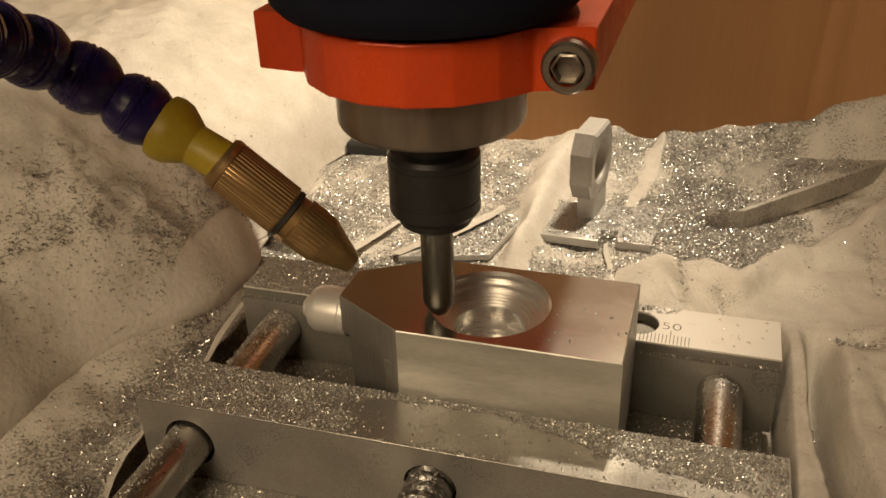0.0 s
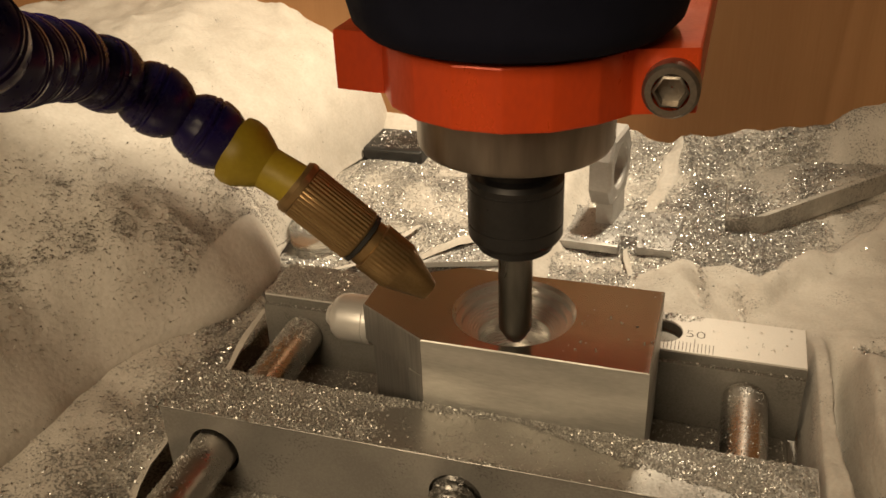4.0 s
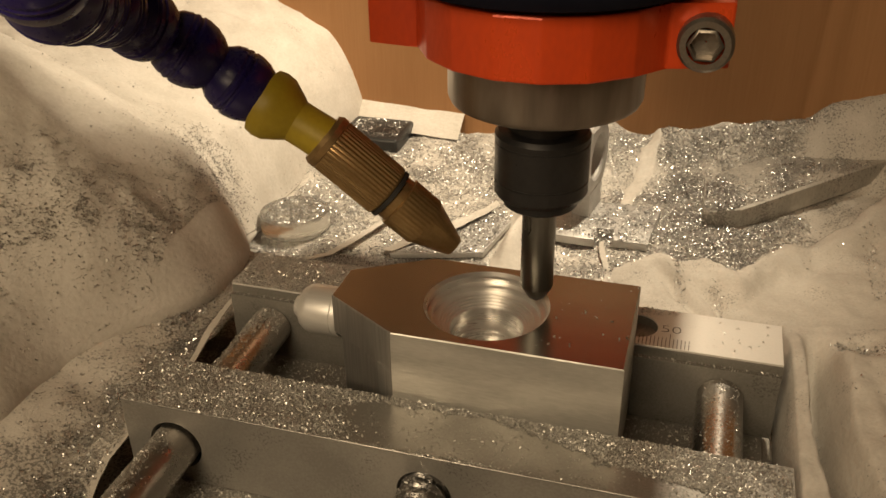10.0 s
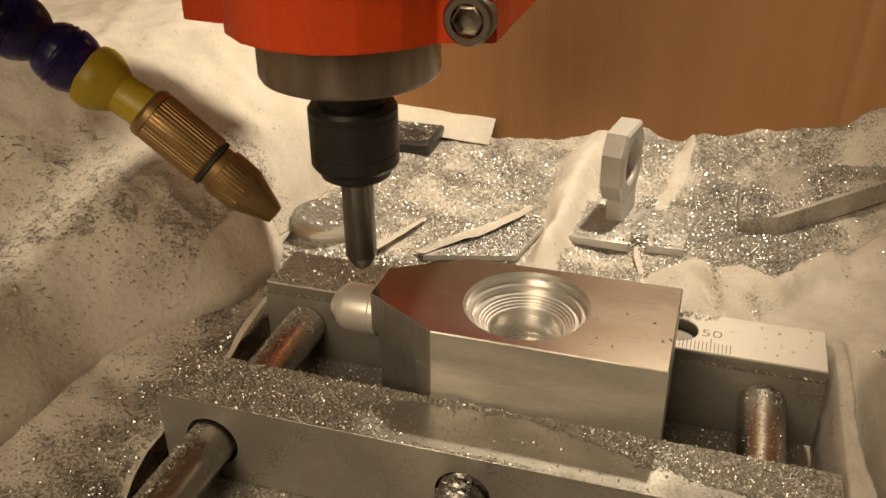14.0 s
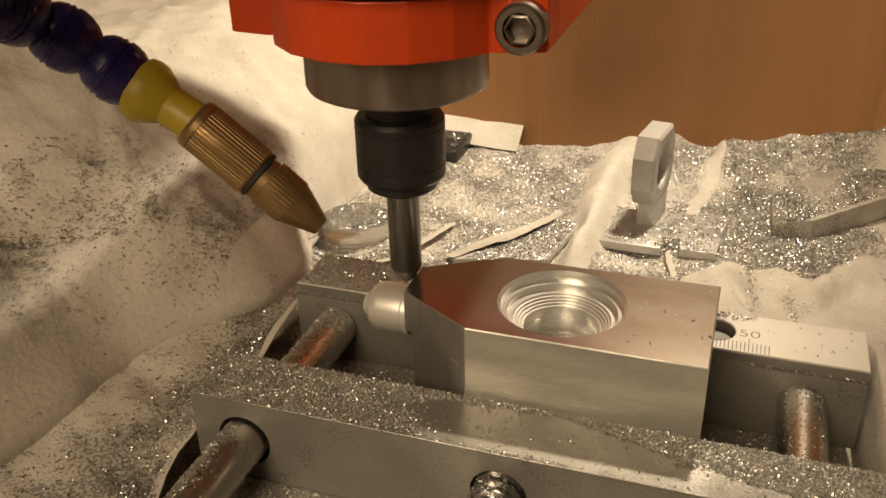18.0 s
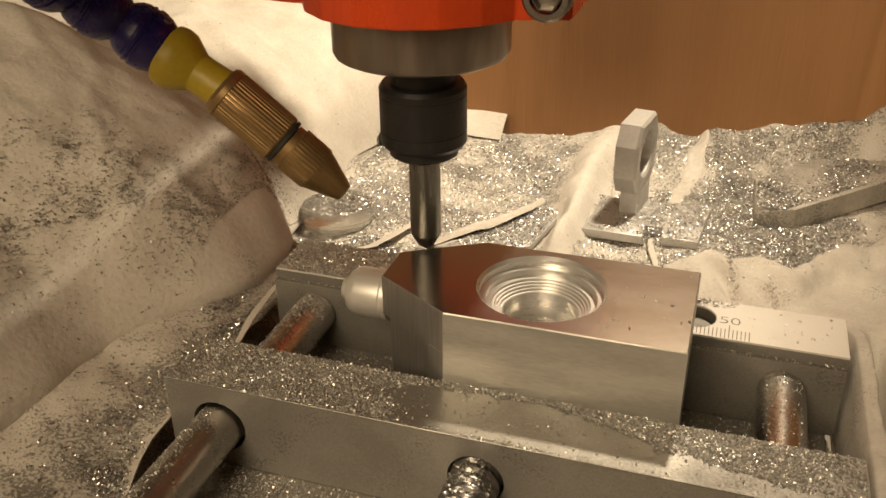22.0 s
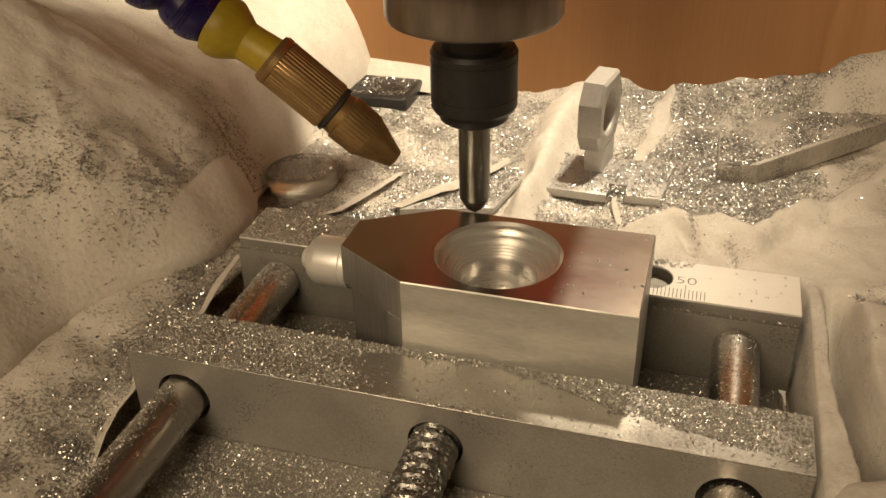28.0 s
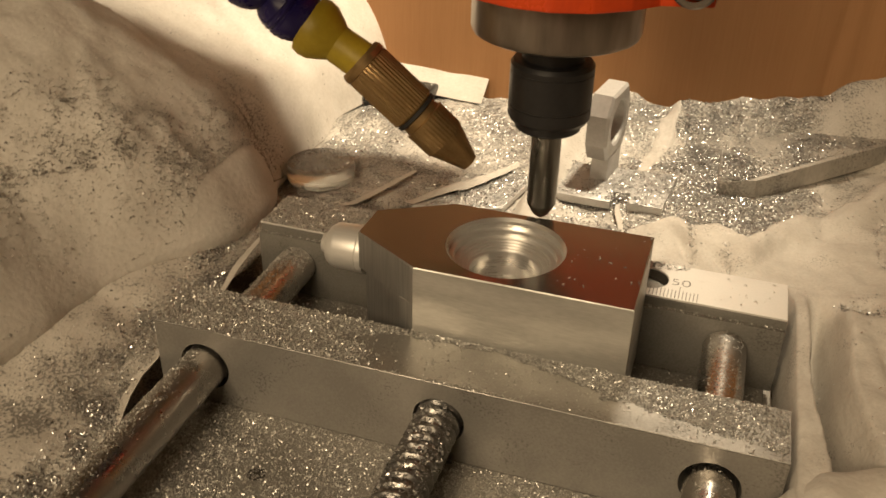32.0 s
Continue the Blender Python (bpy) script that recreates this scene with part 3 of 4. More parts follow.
bore = [(15.6, 19.0), (14.8, 18.2), (14.8, 16.4), (13.5, 16.35), (13.25, 16.1), (13.25, 14.6), (11.9, 14.55), (11.7, 14.35), (11.7, 14.0), (11.25, 13.95), (11.1, 13.8), (11.1, 13.4), (10.65, 13.35), (10.5, 13.2), (10.5, 12.8), (10.05, 12.75), (9.9, 12.6), (9.9, 12.2), (9.35, 12.15), (9.1, 11.9), (9.1, 8.0)]
body = part("body", bored(outline, HOLE, 8.0, 19.0, bore, 160, 0.3), aluminium_top, block, "bright face-milled aluminium upper body", smooth=0)


def lower_body():
    pts = [(41.3, -38.4), (41.3, -2.0), (-13.4, -2.0), (-31.4, -13.2), (-31.4, -25.4), (-18.2, -33.8), (-17.6, -36.2), (-13.4, -38.4)]
    return bored(pts, HOLE, -20, 8.0, [(9.1, 8.0), (9.1, 4.4), (8.0, 4.0), (6.5, 4.6), (4.0, 4.2), (1.0, 4.5)], 96, 0.0)


lower = part("lower_body", lower_body(), aluminium, block, "rough sawn aluminium lower body", smooth=25)


def dress(ob):
    """Sawn faces in front and at the end, side-milled flats on the nose, turned bore, face-milled top."""
    for m in (aluminium, aluminium_side, aluminium_bore):
        ob.data.materials.append(m)
    for f in ob.data.polygons:
        c, n = f.center / MM, f.normal
        if math.hypot(c.x - HOLE[0], c.y - HOLE[1]) < 15.8 and c.z > 3:
            f.material_index = 3
        elif abs(n.z) < 0.8:
            f.material_index = 2 if n.x < -0.3 else 1


dress(body)
dress(lower)
boss = part("boss", lathe([(6.5, 0), (6.5, 1.6), (6.3, 1.8), (6.5, 2.0), (6.5, 8.4), (6.2, 9.6), (5.2, 11.0), (4.0, 11.7), (3.2, 11.9), (3.0, 12.6), (2.5, 13.3), (1.0, 13.6)], 48, (-33.0, -19.6, 9.4), (-1, 0, 0)), aluminium_turned, block, "turned aluminium boss on the end of the block")


# ---- spindle: its origin is the tip of the cutter ----
spindle = thing("milling_spindle", (0, 0, 17), "milling spindle with dark motor, orange clamp and black collet nut", "milling spindle")
part("cutter", lathe([(0.15, 0), (2.2, 1.6), (3.9, 4.6), (4.0, 5.0), (4.0, 27)], 32), carbide, spindle, "grey carbide chamfering cutter")
part("collet_nut", lathe([(4.1, 26.8), (7.8, 26.8), (8.6, 27.4), (8.75, 29.2), (10.1, 29.7), (10.7, 30.7), (10.7, 33.6), (10.55, 33.7), (10.55, 33.9), (10.7, 34.0), (10.7, 42.6), (10.55, 42.7), (10.55, 43.0), (10.7, 43.1), (10.7, 44.4), (10.0, 45.4), (8.0, 45.8)], 64), black_oxide, spindle, "black oxide collet nut")
part("shaft", lathe([(8.0, 45.5), (8.0, 53)], 40), black_oxide, spindle)
part("neck", lathe([(8.5, 52.2), (19.2, 52.2), (20.6, 52.9), (21.1, 54.0), (21.1, 66.0)], 80), neck_steel, spindle, "bright turned steel neck")


def clamp_ring():
    pts = [(37.0, -9.0), (37.0, 92), (-36.5, 92), (-36.5, -9.2), (-25.4, -9.2)]
    for i in range(8):
        a = radians(200 + 136 * i / 7)
        pts.append((27.5 * math.cos(a), 27.5 * math.sin(a)))
    return prism(pts, 64.5, 77.2, 0.5)


clamp = part("clamp", clamp_ring(), orange, spindle, "orange anodised spindle clamp", smooth=12)
BOLT = (32.2, -9.0, 70.2)
bolt = part("clamp_bolt", lathe([(5.0, 0), (5.3, 0.4), (5.3, 4.6), (4.7, 5.3), (3.5, 5.3)], 40, BOLT, (0, -1, 0), close=False), bolt_steel, spindle, "socket head cap screw in the clamp")
part("hex_socket", lathe([(3.5, 0), (3.1, 0.3), (2.9, 0.35), (2.9, -2.6), (0.2, -2.9)], 6, (BOLT[0], BOLT[1] - 5.0, BOLT[2]), (0, -1, 0), close=False), bolt_steel, bolt)
part("glue_smear", lathe([(21.3, 63.2), (21.6, 63.4), (21.9, 64.6)], 60, close=False), yellow, spindle, "yellow glue residue under the clamp")
part("motor", lathe([(22, 77.6), (27.5, 78.0), (31.0, 79.0), (33.0, 81.2), (33.8, 84.5), (34.2, 92), (36.5, 98), (37.5, 110), (37.5, 220), (20, 240)], 72), motor_blue, spindle, "dark navy motor housing")
# Unseen beam, added to keep the work lamp off the upper drape.
part("beam_light_blocker", box(-140, 4, 56, 112, 141, 250, 1.0), black_oxide, spindle, "unseen dark beam added above the clamp to block lamp light")

# Unseen block, added to cast shade on the back of the drape.
part("rear_light_blocker", box(-24, 2, 112.5, 141, 121, 250, 1.0), black_oxide, spindle, "unseen dark block added behind the beam to shade the drape")

# ---- coolant hose, same origin ----
hose = thing("coolant_hose", (0, 0, 17), "blue segmented coolant hose with yellow adapter and brass nozzle", "coolant hose")
AX = Vector((14.0, 2.0, -12.5)).normalized()
AY = Vector((14.3, 1.2, -8.8)).normalized()
TOP = Vector((-46.1, -14.4, 43.5))
nozzle = part("nozzle_body", lathe([(3.0, -0.8), (5.9, -0.8), (6.5, 0.2), (6.5, 1.6), (6.2, 1.7), (6.4, 1.9), (6.4, 17.6), (5.9, 18.2)], 168, TOP, AX, flutes=42, depth=0.16, keep=(5, 6)), brass, hose, "knurled aged brass nozzle body")
part("seal_ring", lathe([(5.0, 18.2), (6.15, 18.3), (6.15, 19.3), (5.0, 19.4)], 48, TOP, AX), rubber, nozzle, "black rubber ring")
part("nozzle_tip", lathe([(4.6, 19.4), (5.5, 19.5), (5.5, 21.4), (6.1, 21.6), (6.1, 23.0), (6.0, 29.0), (5.6, 29.6), (2.5, 38.0), (2.2, 38.3), (1.2, 38.3), (1.2, 34)], 144, TOP, AX, flutes=36, depth=0.15, keep=(4, 5)), brass, nozzle, "knurled conical brass nozzle tip")
part("adapter", lathe([(2.0, 1.2), (5.0, 1.2), (4.9, -5.0), (4.9, -7.4), (6.0, -9.2), (7.6, -12.0), (7.9, -14.2), (7.5, -16.0), (6.2, -16.6), (3.0, -16.6)], 48, TOP, AY), yellow, hose, "translucent yellow plastic adapter")
BENDS = [(-70.6, -21.3, 62.8), (-77.4, -26.6, 69.8), (-78.1, -37.2, 76.5), (-71.9, -53.4, 82.5), (-63.0, -69.3, 87.4), (-55.0, -83.0, 93.5), (-50.0, -92.0, 104.0), (-48.5, -97.0, 118.0), (-50.0, -99.0, 133.0), (-53.0, -99.0, 150.0), (-57.0, -97.0, 170.0)]


def hose_segments(pitch=12.6):
    """Ball joints of one length along the bent line of the hose: a round ball, a double groove, a lip."""
    line = [TOP - AY * 15.5] + [Vector(p) for p in BENDS]
    fine = [line[0]]
    for p0, p1, p2, p3 in zip([line[0]] + line, line, line[1:], line[2:] + [line[-1]]):
        for i in range(1, 21):
            t = i / 20
            fine.append(0.5 * (2 * p1 + (p2 - p0) * t + (2 * p0 - 5 * p1 + 4 * p2 - p3) * t**2 + (3 * p1 - p0 - 3 * p2 + p3) * t**3))
    knots = [fine[0]]
    for p in fine:
        if (p - knots[-1]).length >= pitch:
            knots.append(p)
    for a, b in zip(knots, knots[1:]):
        g = (b - a).length
        prof = [(3.0, -2.2), (4.4, -1.8), (5.0, -0.2), (6.4, g * 0.12), (7.35, g * 0.28), (7.75, g * 0.44), (7.75, g * 0.54), (7.35, g * 0.56), (7.35, g * 0.6), (7.6, g * 0.62), (7.6, g * 0.66), (7.3, g * 0.68), (7.2, g * 0.72), (7.3, g * 0.74), (6.6, g * 0.88), (5.3, g), (4.2, g * 1.01)]
        part("hose_segment", lathe(prof, 40, a, (b - a).normalized()), hose_blue, hose)


hose_segments()

# ---- loose things behind the vise ----
puck = thing("round_disc", (-93.5, 77, -23), "clear acrylic disc dusted with chips on the paper", "disc")
clear = mat("clear_acrylic", (0.80, 0.79, 0.75), (0.70, 0.69, 0.65), 0.16, 0.0, bump=0.05, rough_var=0.06)
clear.node_tree.nodes["Principled BSDF"].inputs["Transmission Weight"].default_value = 0.88
clear.node_tree.nodes["Principled BSDF"].inputs["IOR"].default_value = 1.42
part("body", lathe([(12.6, 0), (13.3, 0.4), (13.4, 6.0), (13.1, 6.7), (12.5, 7.0), (8.0, 6.9), (0.5, 6.9)], 64), clear, puck)
solo("black_block", box(-14.5, 14.5, -12.8, 12.8, 0, 7.2, 1.4, 3), black_stone, (-93, 166, -24), "glossy black square block dusted with chips", "block")
bracket_plate = thing("slotted_plate", (0, 0, 0), "flat grey steel plate with a slot lying on the paper", "plate")
part("plate", prism([(-3.4, 92), (18.6, 91.4), (18.6, 101), (25.0, 101), (25.0, 92.8), (37.8, 92.8), (40.5, 124), (-0.5, 122)], -23.6, -20.4, 0.25), aluminium_cast, bracket_plate)


def bracket():
    """A ring-shaped eye of eight flats on a stem; the bore runs along x."""
    flats = [(0, 13), (9, 13.2), (13.5, 6), (13.5, -6), (9, -13.2), (-9, -13.2), (-13.5, -6), (-13.5, 6), (-9, 13.2)]
    bm = bored([(a, b) for a, b in flats[1:]], (0, 0), -4.2, 4.2, [(9.3, 4.2), (8.6, 3.5), (8.6, -3.5), (9.3, -4.2)], 48, 1.0)
    return bm


eye = thing("aluminium_bracket", (11.2, 117, 1.6), "upright aluminium eye bracket with a round bore on a stem", "bracket")
eye.matrix_basis = eye.matrix_basis @ pose(0, 0, 0, 0, 0, -9) @ pose(0, 0, 0, 90, 0, 90)
part("eye", bracket(), aluminium_cast, eye, smooth=25)
part("stem", box(-8, 8, -24.6, -12.6, -2.6, 4.2, 0.4), aluminium_cast, eye)


def bar():
    """A wide flat bar with a mitred, chamfered end, propped up a little towards its far end."""
    bm = prism([(56, 118.5), (70, 120.0), (144, 188), (97, 188), (55.2, 146)], -24.5, -15.6, 0.6)
    for v in bm.verts:
        if v.co.z > -20 and v.co.x < 72 and v.co.y < 125:
            v.co.z -= 2.2 * step(70, 57, v.co.x)
        v.co.z += 0.085 * max(0.0, v.co.x - 72)
    return bm


solo("aluminium_bar", bar(), bar_metal, (0, 0, 0), "mitred aluminium bar dusted with chips on the paper", "metal bar")
solo("metal_strip", prism([(-50, 62), (-18, 71), (-13.5, 97), (-21, 105), (-28, 95), (-36, 80)], -22.2, -20.0, 0.2), aluminium_cast, (0, 0, 0), "thin grey metal offcut dusted with chips on the paper", "offcut")


# ---- chips ----
def chips(name, places, small, large, label, lift=0.02, curl=0.6, material=None):
    """Bent flakes of metal at the given places, joined into one mesh of kind stuff."""
    p = np.asarray(places, float)
    n = len(p)
    rng = np.random.default_rng(len(name) * 7 + n)
    size = small + (large - small) * rng.random(n) ** 3
    yaw, tilt, roll = rng.random(n) * 6.283, (rng.random(n) - 0.5) * 1.3, (rng.random(n) - 0.5) * 1.6
    width = size * (0.22 + 0.4 * rng.random(n))
    bend = size * curl * (rng.random(n) - 0.35)
    lx = np.stack([-size / 2, 0 * size, size / 2, size / 2, 0 * size, -size / 2], 1)
    ly = np.stack([-width / 2, -width / 2, -width / 2, width / 2, width / 2, width / 2], 1)
    lz = np.stack([0 * size, bend, 0 * size, 0 * size, bend, 0 * size], 1)
    cr, sr = np.cos(roll)[:, None], np.sin(roll)[:, None]
    ly, lz = ly * cr - lz * sr, ly * sr + lz * cr
    ct, st = np.cos(tilt)[:, None], np.sin(tilt)[:, None]
    lx, lz = lx * ct + lz * st, -lx * st + lz * ct
    cy, sy = np.cos(yaw)[:, None], np.sin(yaw)[:, None]
    lx, ly = lx * cy - ly * sy, lx * sy + ly * cy
    lz = lz - lz.min(1, keepdims=True)
    v = np.stack([lx + p[:, 0:1], ly + p[:, 1:2], lz + p[:, 2:3]], -1).reshape(-1, 3) * MM
    base = np.arange(n)[:, None] * 6
    f = np.concatenate([base + np.array([[0, 1, 4, 5]]), base + np.array([[1, 2, 3, 4]])], 0)
    me = bpy.data.meshes.new(name)
    me.from_pydata(v.tolist(), [], f.tolist())
    me.materials.append(material or chip_metal)
    ob = new(name, me)
    ob.location = (0, 0, RISE + lift * MM)
    return tagged(ob, label, "metal chips", kind="stuff")


def scatter(n, x0, x1, y0, y1, height, keep=None, seed=1):
    rnd = random.Random(seed)
    out = []
    while len(out) < n:
        x, y = rnd.uniform(x0, x1), rnd.uniform(y0, y1)
        if keep and rnd.random() > keep(x, y):
            continue
        p = height(x, y)
        out.append(p if isinstance(p, tuple) else (x, y, p))
    return out


def patchy(x, y, size, seed, low=-0.1, high=0.25):
    return step(low, high, crumple(x, y, size, seed))


def jaw_keep(x, y):
    """Chips all over, but for a wiped strip along the front edge and a bare far corner."""
    rim = float(np.interp(x, (-26, -12, 10, 27, 35, 51, 78), (-44.5, -40.5, -40.5, -43.5, -46.5, -50, -54)))
    wipe = step(1.0, -1.0, y - rim + 2.0 * crumple(x, y, 7, 6.0) + 0.9 * crumple(x, y, 2.5, 3.0)) * step(-32, -18, x + 0.7 * (y + 50) + 6 * crumple(x, y, 5, 1.0))
    wipe *= 1 - 0.8 * math.exp(-(((x - 2) / 12) ** 2)) * step(-55.4, -56.2, y)
    corner = step(66, 73, x + 4 * crumple(x, y, 5, 8.0)) * step(-54, -51, y + 2 * crumple(x, y, 4, 2.0))
    return (0.4 + 0.6 * patchy(x, y, 9, 2.0)) * (1 - 0.985 * wipe) * (1 - 0.75 * corner)


chips("jaw_chips", scatter(78000, -77.8, 79.4, -56.65, -38.6, lambda x, y: 0.0, jaw_keep, 3), 0.14, 0.8, "bright aluminium chips strewn over the moving jaw", material=chip_fine)
chips("fixed_jaw_chips", scatter(30000, -77, -8, 0.1, 18.3, lambda x, y: 0.0, lambda x, y: 0.55 + 0.45 * patchy(x, y, 8, 5.0), 4) + scatter(300, 40, 52, 14, 18.2, lambda x, y: 0.0, lambda x, y: step(20, 0, (x - 40) + (18 - y) * 3), 5) + scatter(700, -77, 78.5, -1.3, -0.1, lambda x, y: -3.2, None, 6) + scatter(45, 50, 78, 2, 17.5, lambda x, y: 0.0, None, 61) + scatter(40, 14, 41, -38, -3, lambda x, y: 19.0, lambda x, y: 1.0 if math.hypot(x - HOLE[0], y - HOLE[1]) > 17 else 0.0, 62), 0.18, 0.95, "aluminium chips on the fixed jaw", material=chip_fine)
chips("base_chips", scatter(85000, -76, 76, -118, -57, lambda x, y: -23.2, lambda x, y: 0.55 + 0.45 * patchy(x, y, 14, 8.0), 7) + scatter(14000, -76, 76, -38, -2, lambda x, y: -23.2, None, 8), 0.25, 0.85, "aluminium chips covering the base plate", material=chip_fine)


def back_keep(x, y):
    fold = math.exp(-(((x + 10) / ((4 + 9 * step(95, 120, y)) if x < -10 else 7.5)) ** 4))
    strip = math.exp(-(((y - 172 - 0.25 * (x - 90)) / 6) ** 2)) * step(20, 35, x) * step(84, 66, x)
    flat = step(24, 27, x + 2 * crumple(y, 0, 9, 1.0)) * step(44, 32, x + 7 * crumple(y, x, 9, 2.0)) * step(124, 128, y)
    lap = math.exp(-(((y - 82) / 6) ** 2)) * step(-22, -12, x) * step(26, 12, x)
    foot = step(164, 184, y) * step(30, -10, x) + math.exp(-(((x + 66 - 0.6 * (y - 92)) / 6) ** 2)) * step(82, 92, y) * step(140, 110, y)
    clump = 0.35 + 0.65 * patchy(x, y, 6, 9.0, -0.2, 0.2)
    return (0.32 + 0.68 * patchy(x, y, 20, 4.0, -0.35, 0.15)) * (1 - 0.97 * fold * (0.6 + 0.4 * clump)) * (1 - 0.45 * min(1, strip)) * (1 - 0.85 * flat * clump) * (1 - 0.8 * lap) * (1 - 0.6 * min(1, foot)) * (1 - 0.93 * step(-6, 4, (x - 76) - 0.72 * (y - 150) + 4 * crumple(x, y, 8, 6.0)) * step(70, 84, x))


chips("floor_chips", scatter(130000, -106, 130, 54, 187, ground_height, back_keep, 9) + scatter(46000, 32, 96, 86, 187, ground_height, lambda x, y: (0.35 + 0.65 * patchy(x, y, 12, 7.0, -0.35, 0.15)) * step(33, 50, x + 7 * crumple(x, y, 9, 3.0)) * step(190, 176, y + 6 * crumple(x, y, 8, 1.0)) * step(98, 84, x + 6 * crumple(x, y, 9, 5.0)), 19) + scatter(16000, -100, -36, 20, 66, ground_height, lambda x, y: 0.4 + 0.6 * patchy(x, y, 12, 2.5), 20) + scatter(14000, -96, 60, 20, 62, ground_height, lambda x, y: 0.35 + patchy(x, y, 16, 1.5, 0.0, 0.3), 10), 0.22, 0.92, "aluminium chips and swarf over the paper liner", lift=0.3)


chips("ridge_chips", scatter(500, 30, 130, 0.1, 0.93, right_fold, lambda x, s: 0.02 + step(0.7, 0.95, s) * 0.25, 41) + scatter(260, 46, 55, 0.55, 0.85, right_fold, lambda x, s: math.exp(-(((x - 50.5 + 14 * (s - 0.68)) / 1.3) ** 2)), 42) + scatter(240, 60, 68, 0.35, 0.7, right_fold, lambda x, s: math.exp(-(((x - 64 + 13 * (s - 0.5)) / 1.3) ** 2)), 43) + scatter(1500, 110, 150, 0.4, 0.9, right_fold, lambda x, s: patchy(x, s * 60, 9, 2.0, 0.0, 0.3), 44), 0.25, 0.9, "stray chips and dark smudges on the clean paper", lift=0.3)


chips("pleat_chips", scatter(1500, 0.1, 0.24, 0.0, 0.62, side_fold, lambda u, v: math.exp(-(((62 * u - 8.6 - 3.6 * min(1.3, (77 - 104 * v) / 49)) / 1.6) ** 2)), 45) + scatter(1300, 0.2, 0.45, 0.7, 0.98, side_fold, lambda u, v: math.exp(-(((62 * u - 19) / 5) ** 2) - (((104 * v - 88) / 4) ** 2)), 46) + scatter(400, 0.2, 1.0, 0.0, 1.0, side_fold, None, 47), 0.25, 1.0, "chips caught in the paper pleats", lift=0.3)


def mound_at(x, y):
    return mound(max(1.0, mound_foot(y) - x - 1), y)


def mound_keep(x, y):
    d = mound_foot(y) - x
    band = math.exp(-(((d - 14 - 6 * crumple(y, 0, 30, 3.0)) / 11) ** 2)) * step(-30, 5, y) * step(85, 55, y)
    low = math.exp(-(((d - 30 - 10 * crumple(y, 4, 26, 5.0)) / 12) ** 2)) * step(25, -5, y) * step(-110, -60, y)
    s = ((x + 128) * 22 - (y + 27) * 18) / 28.4
    seam = math.exp(-(((s + 2.0) / 1.6) ** 2)) * step(25, 5, y) * step(-60, -40, y)
    spot = 0.3 + 0.7 * patchy(x, y, 3.5, 3.0, -0.35, 0.35)
    return 0.9 * seam * patchy(x, y, 6, 2.0, -0.3, 0.2) + 0.8 * (band + 0.75 * low) * (0.2 + 0.8 * patchy(x, y, 12, 6.0, -0.5, 0.35)) * spot + 0.004


chips("drape_chips", scatter(24000, -200, -100, -120, 130, mound_at, mound_keep, 11), 0.2, 0.9, "grey chips clinging to the paper drape", lift=0.4, material=chip_dull)
chips("edge_chips", scatter(30000, 0, 40, -120, 38, left_sheet, lambda u, y: max(0.05 + 0.95 * math.exp(-(((u - 6) / 6) ** 2)), 0.85 * step(-14, 4, y)) * (0.3 + 0.7 * patchy(u, y, 9, 7.0)), 12), 0.22, 0.95, "chips along the torn paper edge", lift=0.4)


chips("litter_chips", scatter(5000, -3, 40, 92.5, 123, lambda x, y: -20.4, lambda x, y: 0.4 + 0.6 * patchy(x, y, 8, 3.0), 21) + scatter(22000, 56, 135, 118, 188, lambda x, y: -15.55 + 0.085 * max(0.0, x - 72), lambda x, y: (0.25 + 0.75 * patchy(x, y, 12, 6.0, -0.3, 0.2)) * (0.25 + 0.75 * step(105, 84, x)) if x - 69 < (y - 121) * 1.09 - 1 and y - 146 < (x - 55.2) * 1.0 - 0.6 else 0.0, 22) + scatter(4500, -48, -14, 63, 104, lambda x, y: -20.0, lambda x, y: 0.75 if y - 71 > (x + 18) * 0.3 and x < -18 + (y - 71) * 0.16 and y < 80 + (x + 36) * 1.6 else 0.0, 25) + scatter(900, -106, -80, 155, 177.5, lambda x, y: -16.8, lambda x, y: 0.2 + 0.8 * patchy(x, y, 9, 2.4), 23) + scatter(2600, -105, -82, 65, 89, lambda x, y: -16.2, lambda x, y: 1.0 if (x + 93.5) ** 2 + (y - 77) ** 2 < 125 else 0.0, 24), 0.25, 1.0, "aluminium chips on the loose metal pieces")


def on_screw(x, y):
    return (x, y, -11.4 + math.sqrt(max(0.0, 5.6**2 - x * x)))


chips("screw_chips", scatter(2600, -5.4, 5.4, -125, -50, on_screw, lambda x, y: 0.35 + 0.65 * patchy(x, y, 3, 1.0), 31), 0.3, 1.3, "chips packed into the lead screw thread")


def on_rod(x, y):
    d = (abs(x) - ROD_X)
    return (x, y, ROD_Z + math.sqrt(max(0.0, 5.9**2 - d * d)))


chips("rod_chips", scatter(2600, -69, -60, -125, -57, on_rod, lambda x, y: 0.9 * math.exp(-(((x + 66) / 2.6) ** 2)), 13) + scatter(520, 60, 69, -37, -2, on_rod, lambda x, y: 0.2 + 0.8 * step(-12, -3, y), 14) + scatter(2200, -69, -59, -37, -2, on_rod, lambda x, y: (0.15 + 0.85 * step(-20, -6, y)) if x < -63 else 0.8 * step(-14, -4, y), 15) + scatter(350, 60, 69, -90, -57, on_rod, None, 16), 0.2, 0.7, "chips lying along the guide rods", material=chip_fine)


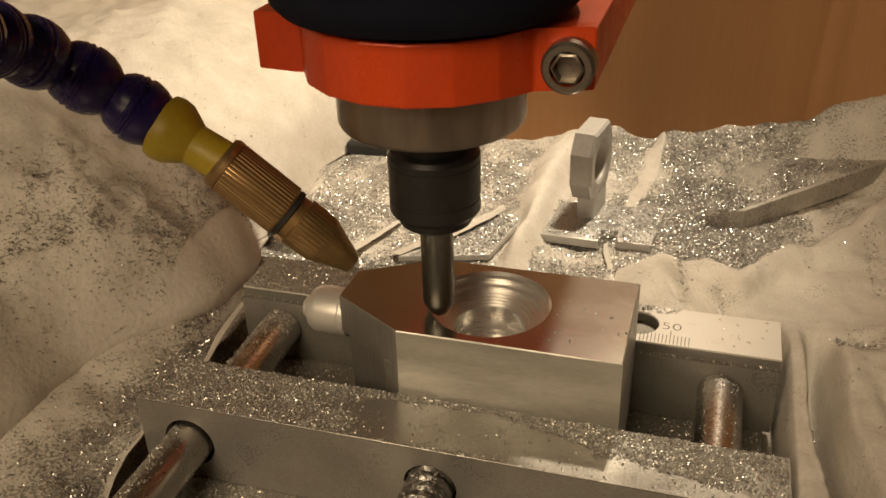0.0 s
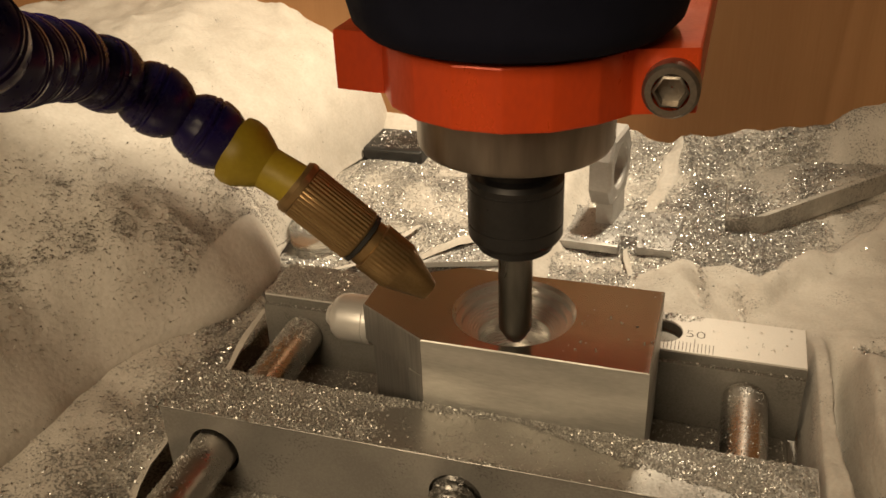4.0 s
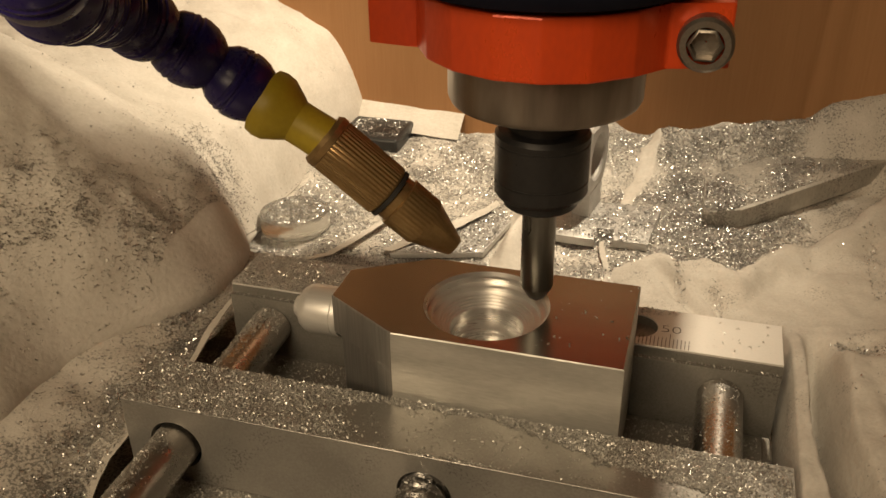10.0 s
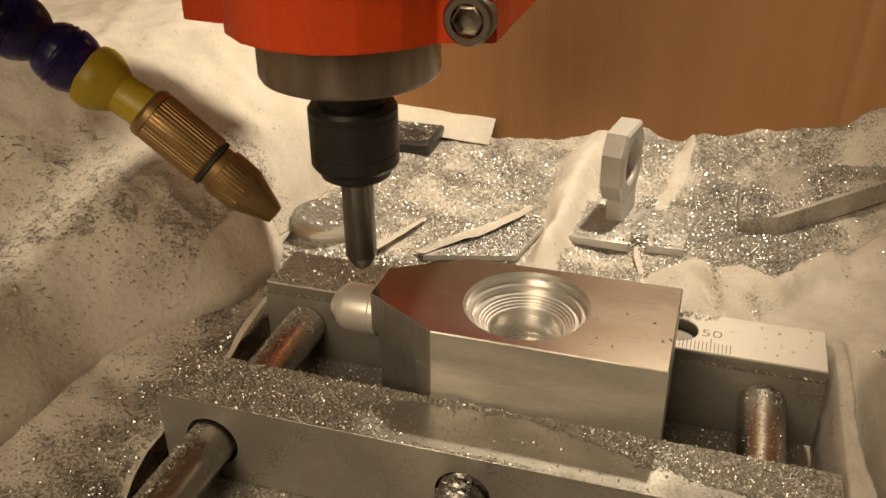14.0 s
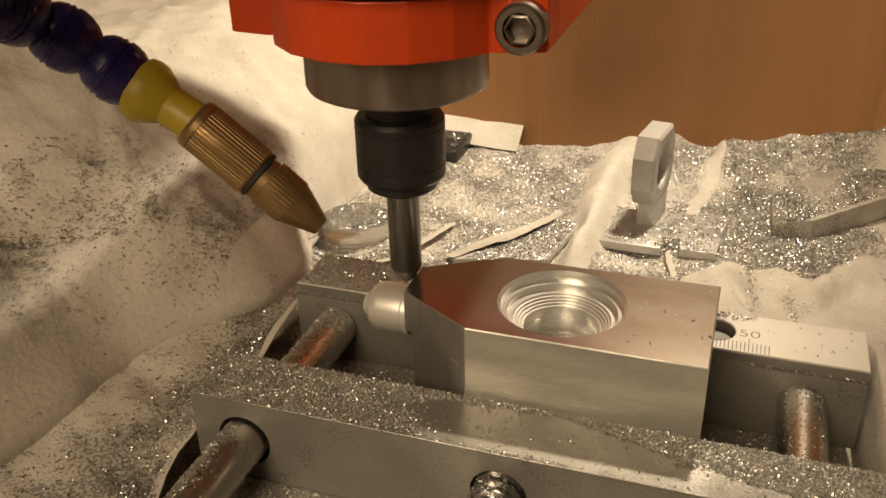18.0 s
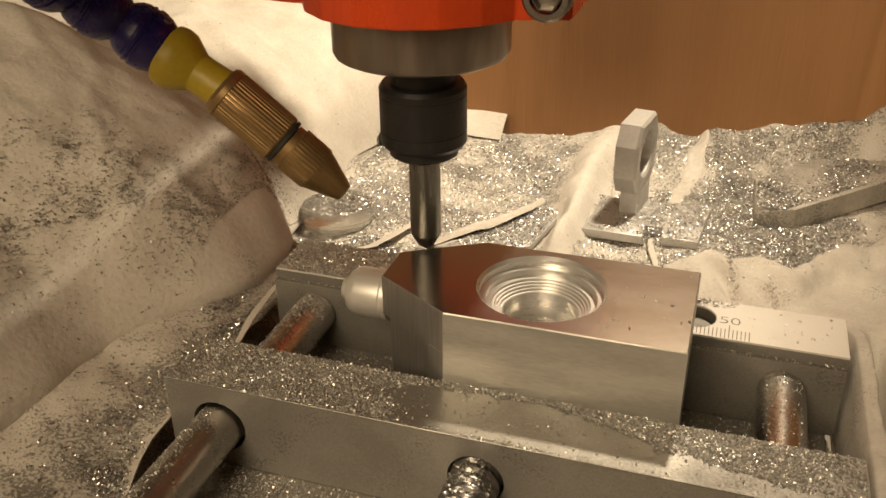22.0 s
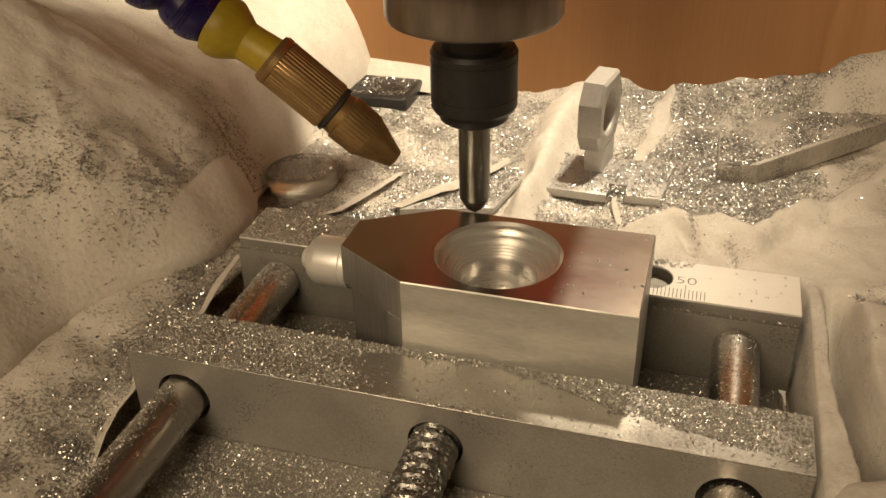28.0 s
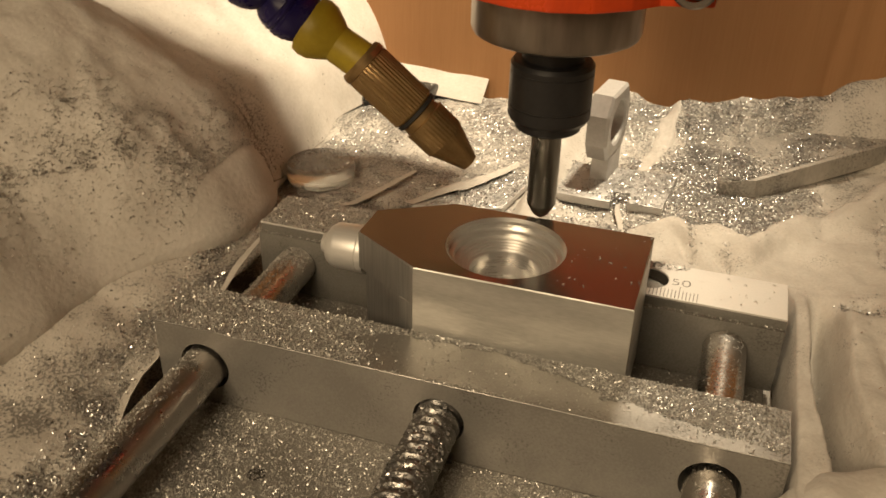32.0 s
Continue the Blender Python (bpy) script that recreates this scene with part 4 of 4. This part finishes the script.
# ---- what moves ----
TRAVEL = [
    (0, -5.7, -26.7, 17.3),
    (0.5, -4.1, -28.4, 17.4),
    (1, -2.9, -29.6, 17.5),
    (1.5, -1.6, -30.3, 17.7),
    (2, -0.0, -30.7, 17.6),
    (2.5, 2.4, -31.6, 17.5),
    (3, 4.5, -32.1, 17.4),
    (3.5, 6.5, -31.9, 17.5),
    (5.5, 14.0, -29.3, 16.8),
    (6, 15.5, -28.0, 16.6),
    (6.5, 17.0, -26.5, 16.7),
    (7, 17.9, -24.9, 16.9),
    (7.5, 19.2, -23.8, 16.9),
    (8, 19.7, -21.6, 16.6),
    (8.5, 19.8, -20.1, 16.8),
    (9, 20.0, -18.4, 16.8),
    (9.5, 17.9, -17.9, 16.8),
    (10, 17.2, -17.1, 20.0),
    (10.5, 9.3, -16.8, 19.8),
    (11, 1.1, -16.5, 20.0),
    (11.5, -6.8, -16.6, 19.8),
    (12, -14.7, -16.0, 19.7),
    (12.5, -22.7, -16.6, 19.8),
    (13, -30.7, -17.0, 19.7),
    (13.5, -38.2, -17.6, 20.1),
    (15.5, -39.0, -16.3, 17.5),
    (16, -38.4, -16.9, 16.8),
    (16.5, -37.7, -18.0, 16.8),
    (17, -37.2, -18.2, 16.9),
    (17.5, -36.8, -18.3, 16.8),
    (18, -35.4, -17.8, 16.6),
    (18.5, -35.4, -15.7, 16.6),
    (19, -35.3, -14.1, 16.7),
    (19.5, -35.4, -11.8, 16.4),
    (20, -35.3, -9.9, 16.5),
    (20.5, -33.7, -8.6, 16.7),
    (21, -32.4, -7.1, 16.5),
    (21.5, -30.2, -6.4, 16.5),
    (22, -28.6, -5.6, 16.7),
    (22.5, -26.6, -4.1, 16.5),
    (23, -25.0, -2.9, 16.6),
    (23.5, -23.3, -1.8, 16.4),
    (24, -21.6, -0.6, 16.4),
    (24.5, -19.9, 0.1, 16.5),
    (25, -17.9, -0.7, 17.1),
    (25.5, -16.3, 1.9, 16.4),
    (27.5, -7.5, 0.7, 17.0),
    (28, -6.1, 1.2, 17.2),
    (28.5, -4.0, 1.3, 17.1),
    (29, -2.1, 1.0, 17.0),
    (29.5, -0.2, 1.7, 16.9),
    (30, 2.0, 1.8, 17.0),
    (30.5, 4.0, 1.8, 17.0),
    (31, 6.0, 1.5, 16.9),
    (31.5, 7.8, 1.4, 17.0),
    (32, 9.7, 1.0, 17.4),
]


def motions():
    rows = [(t, Matrix.Translation((x * MM, y * MM, z * MM + RISE))) for t, x, y, z in TRAVEL]
    walk(spindle, rows)
    walk(hose, rows)


motions()
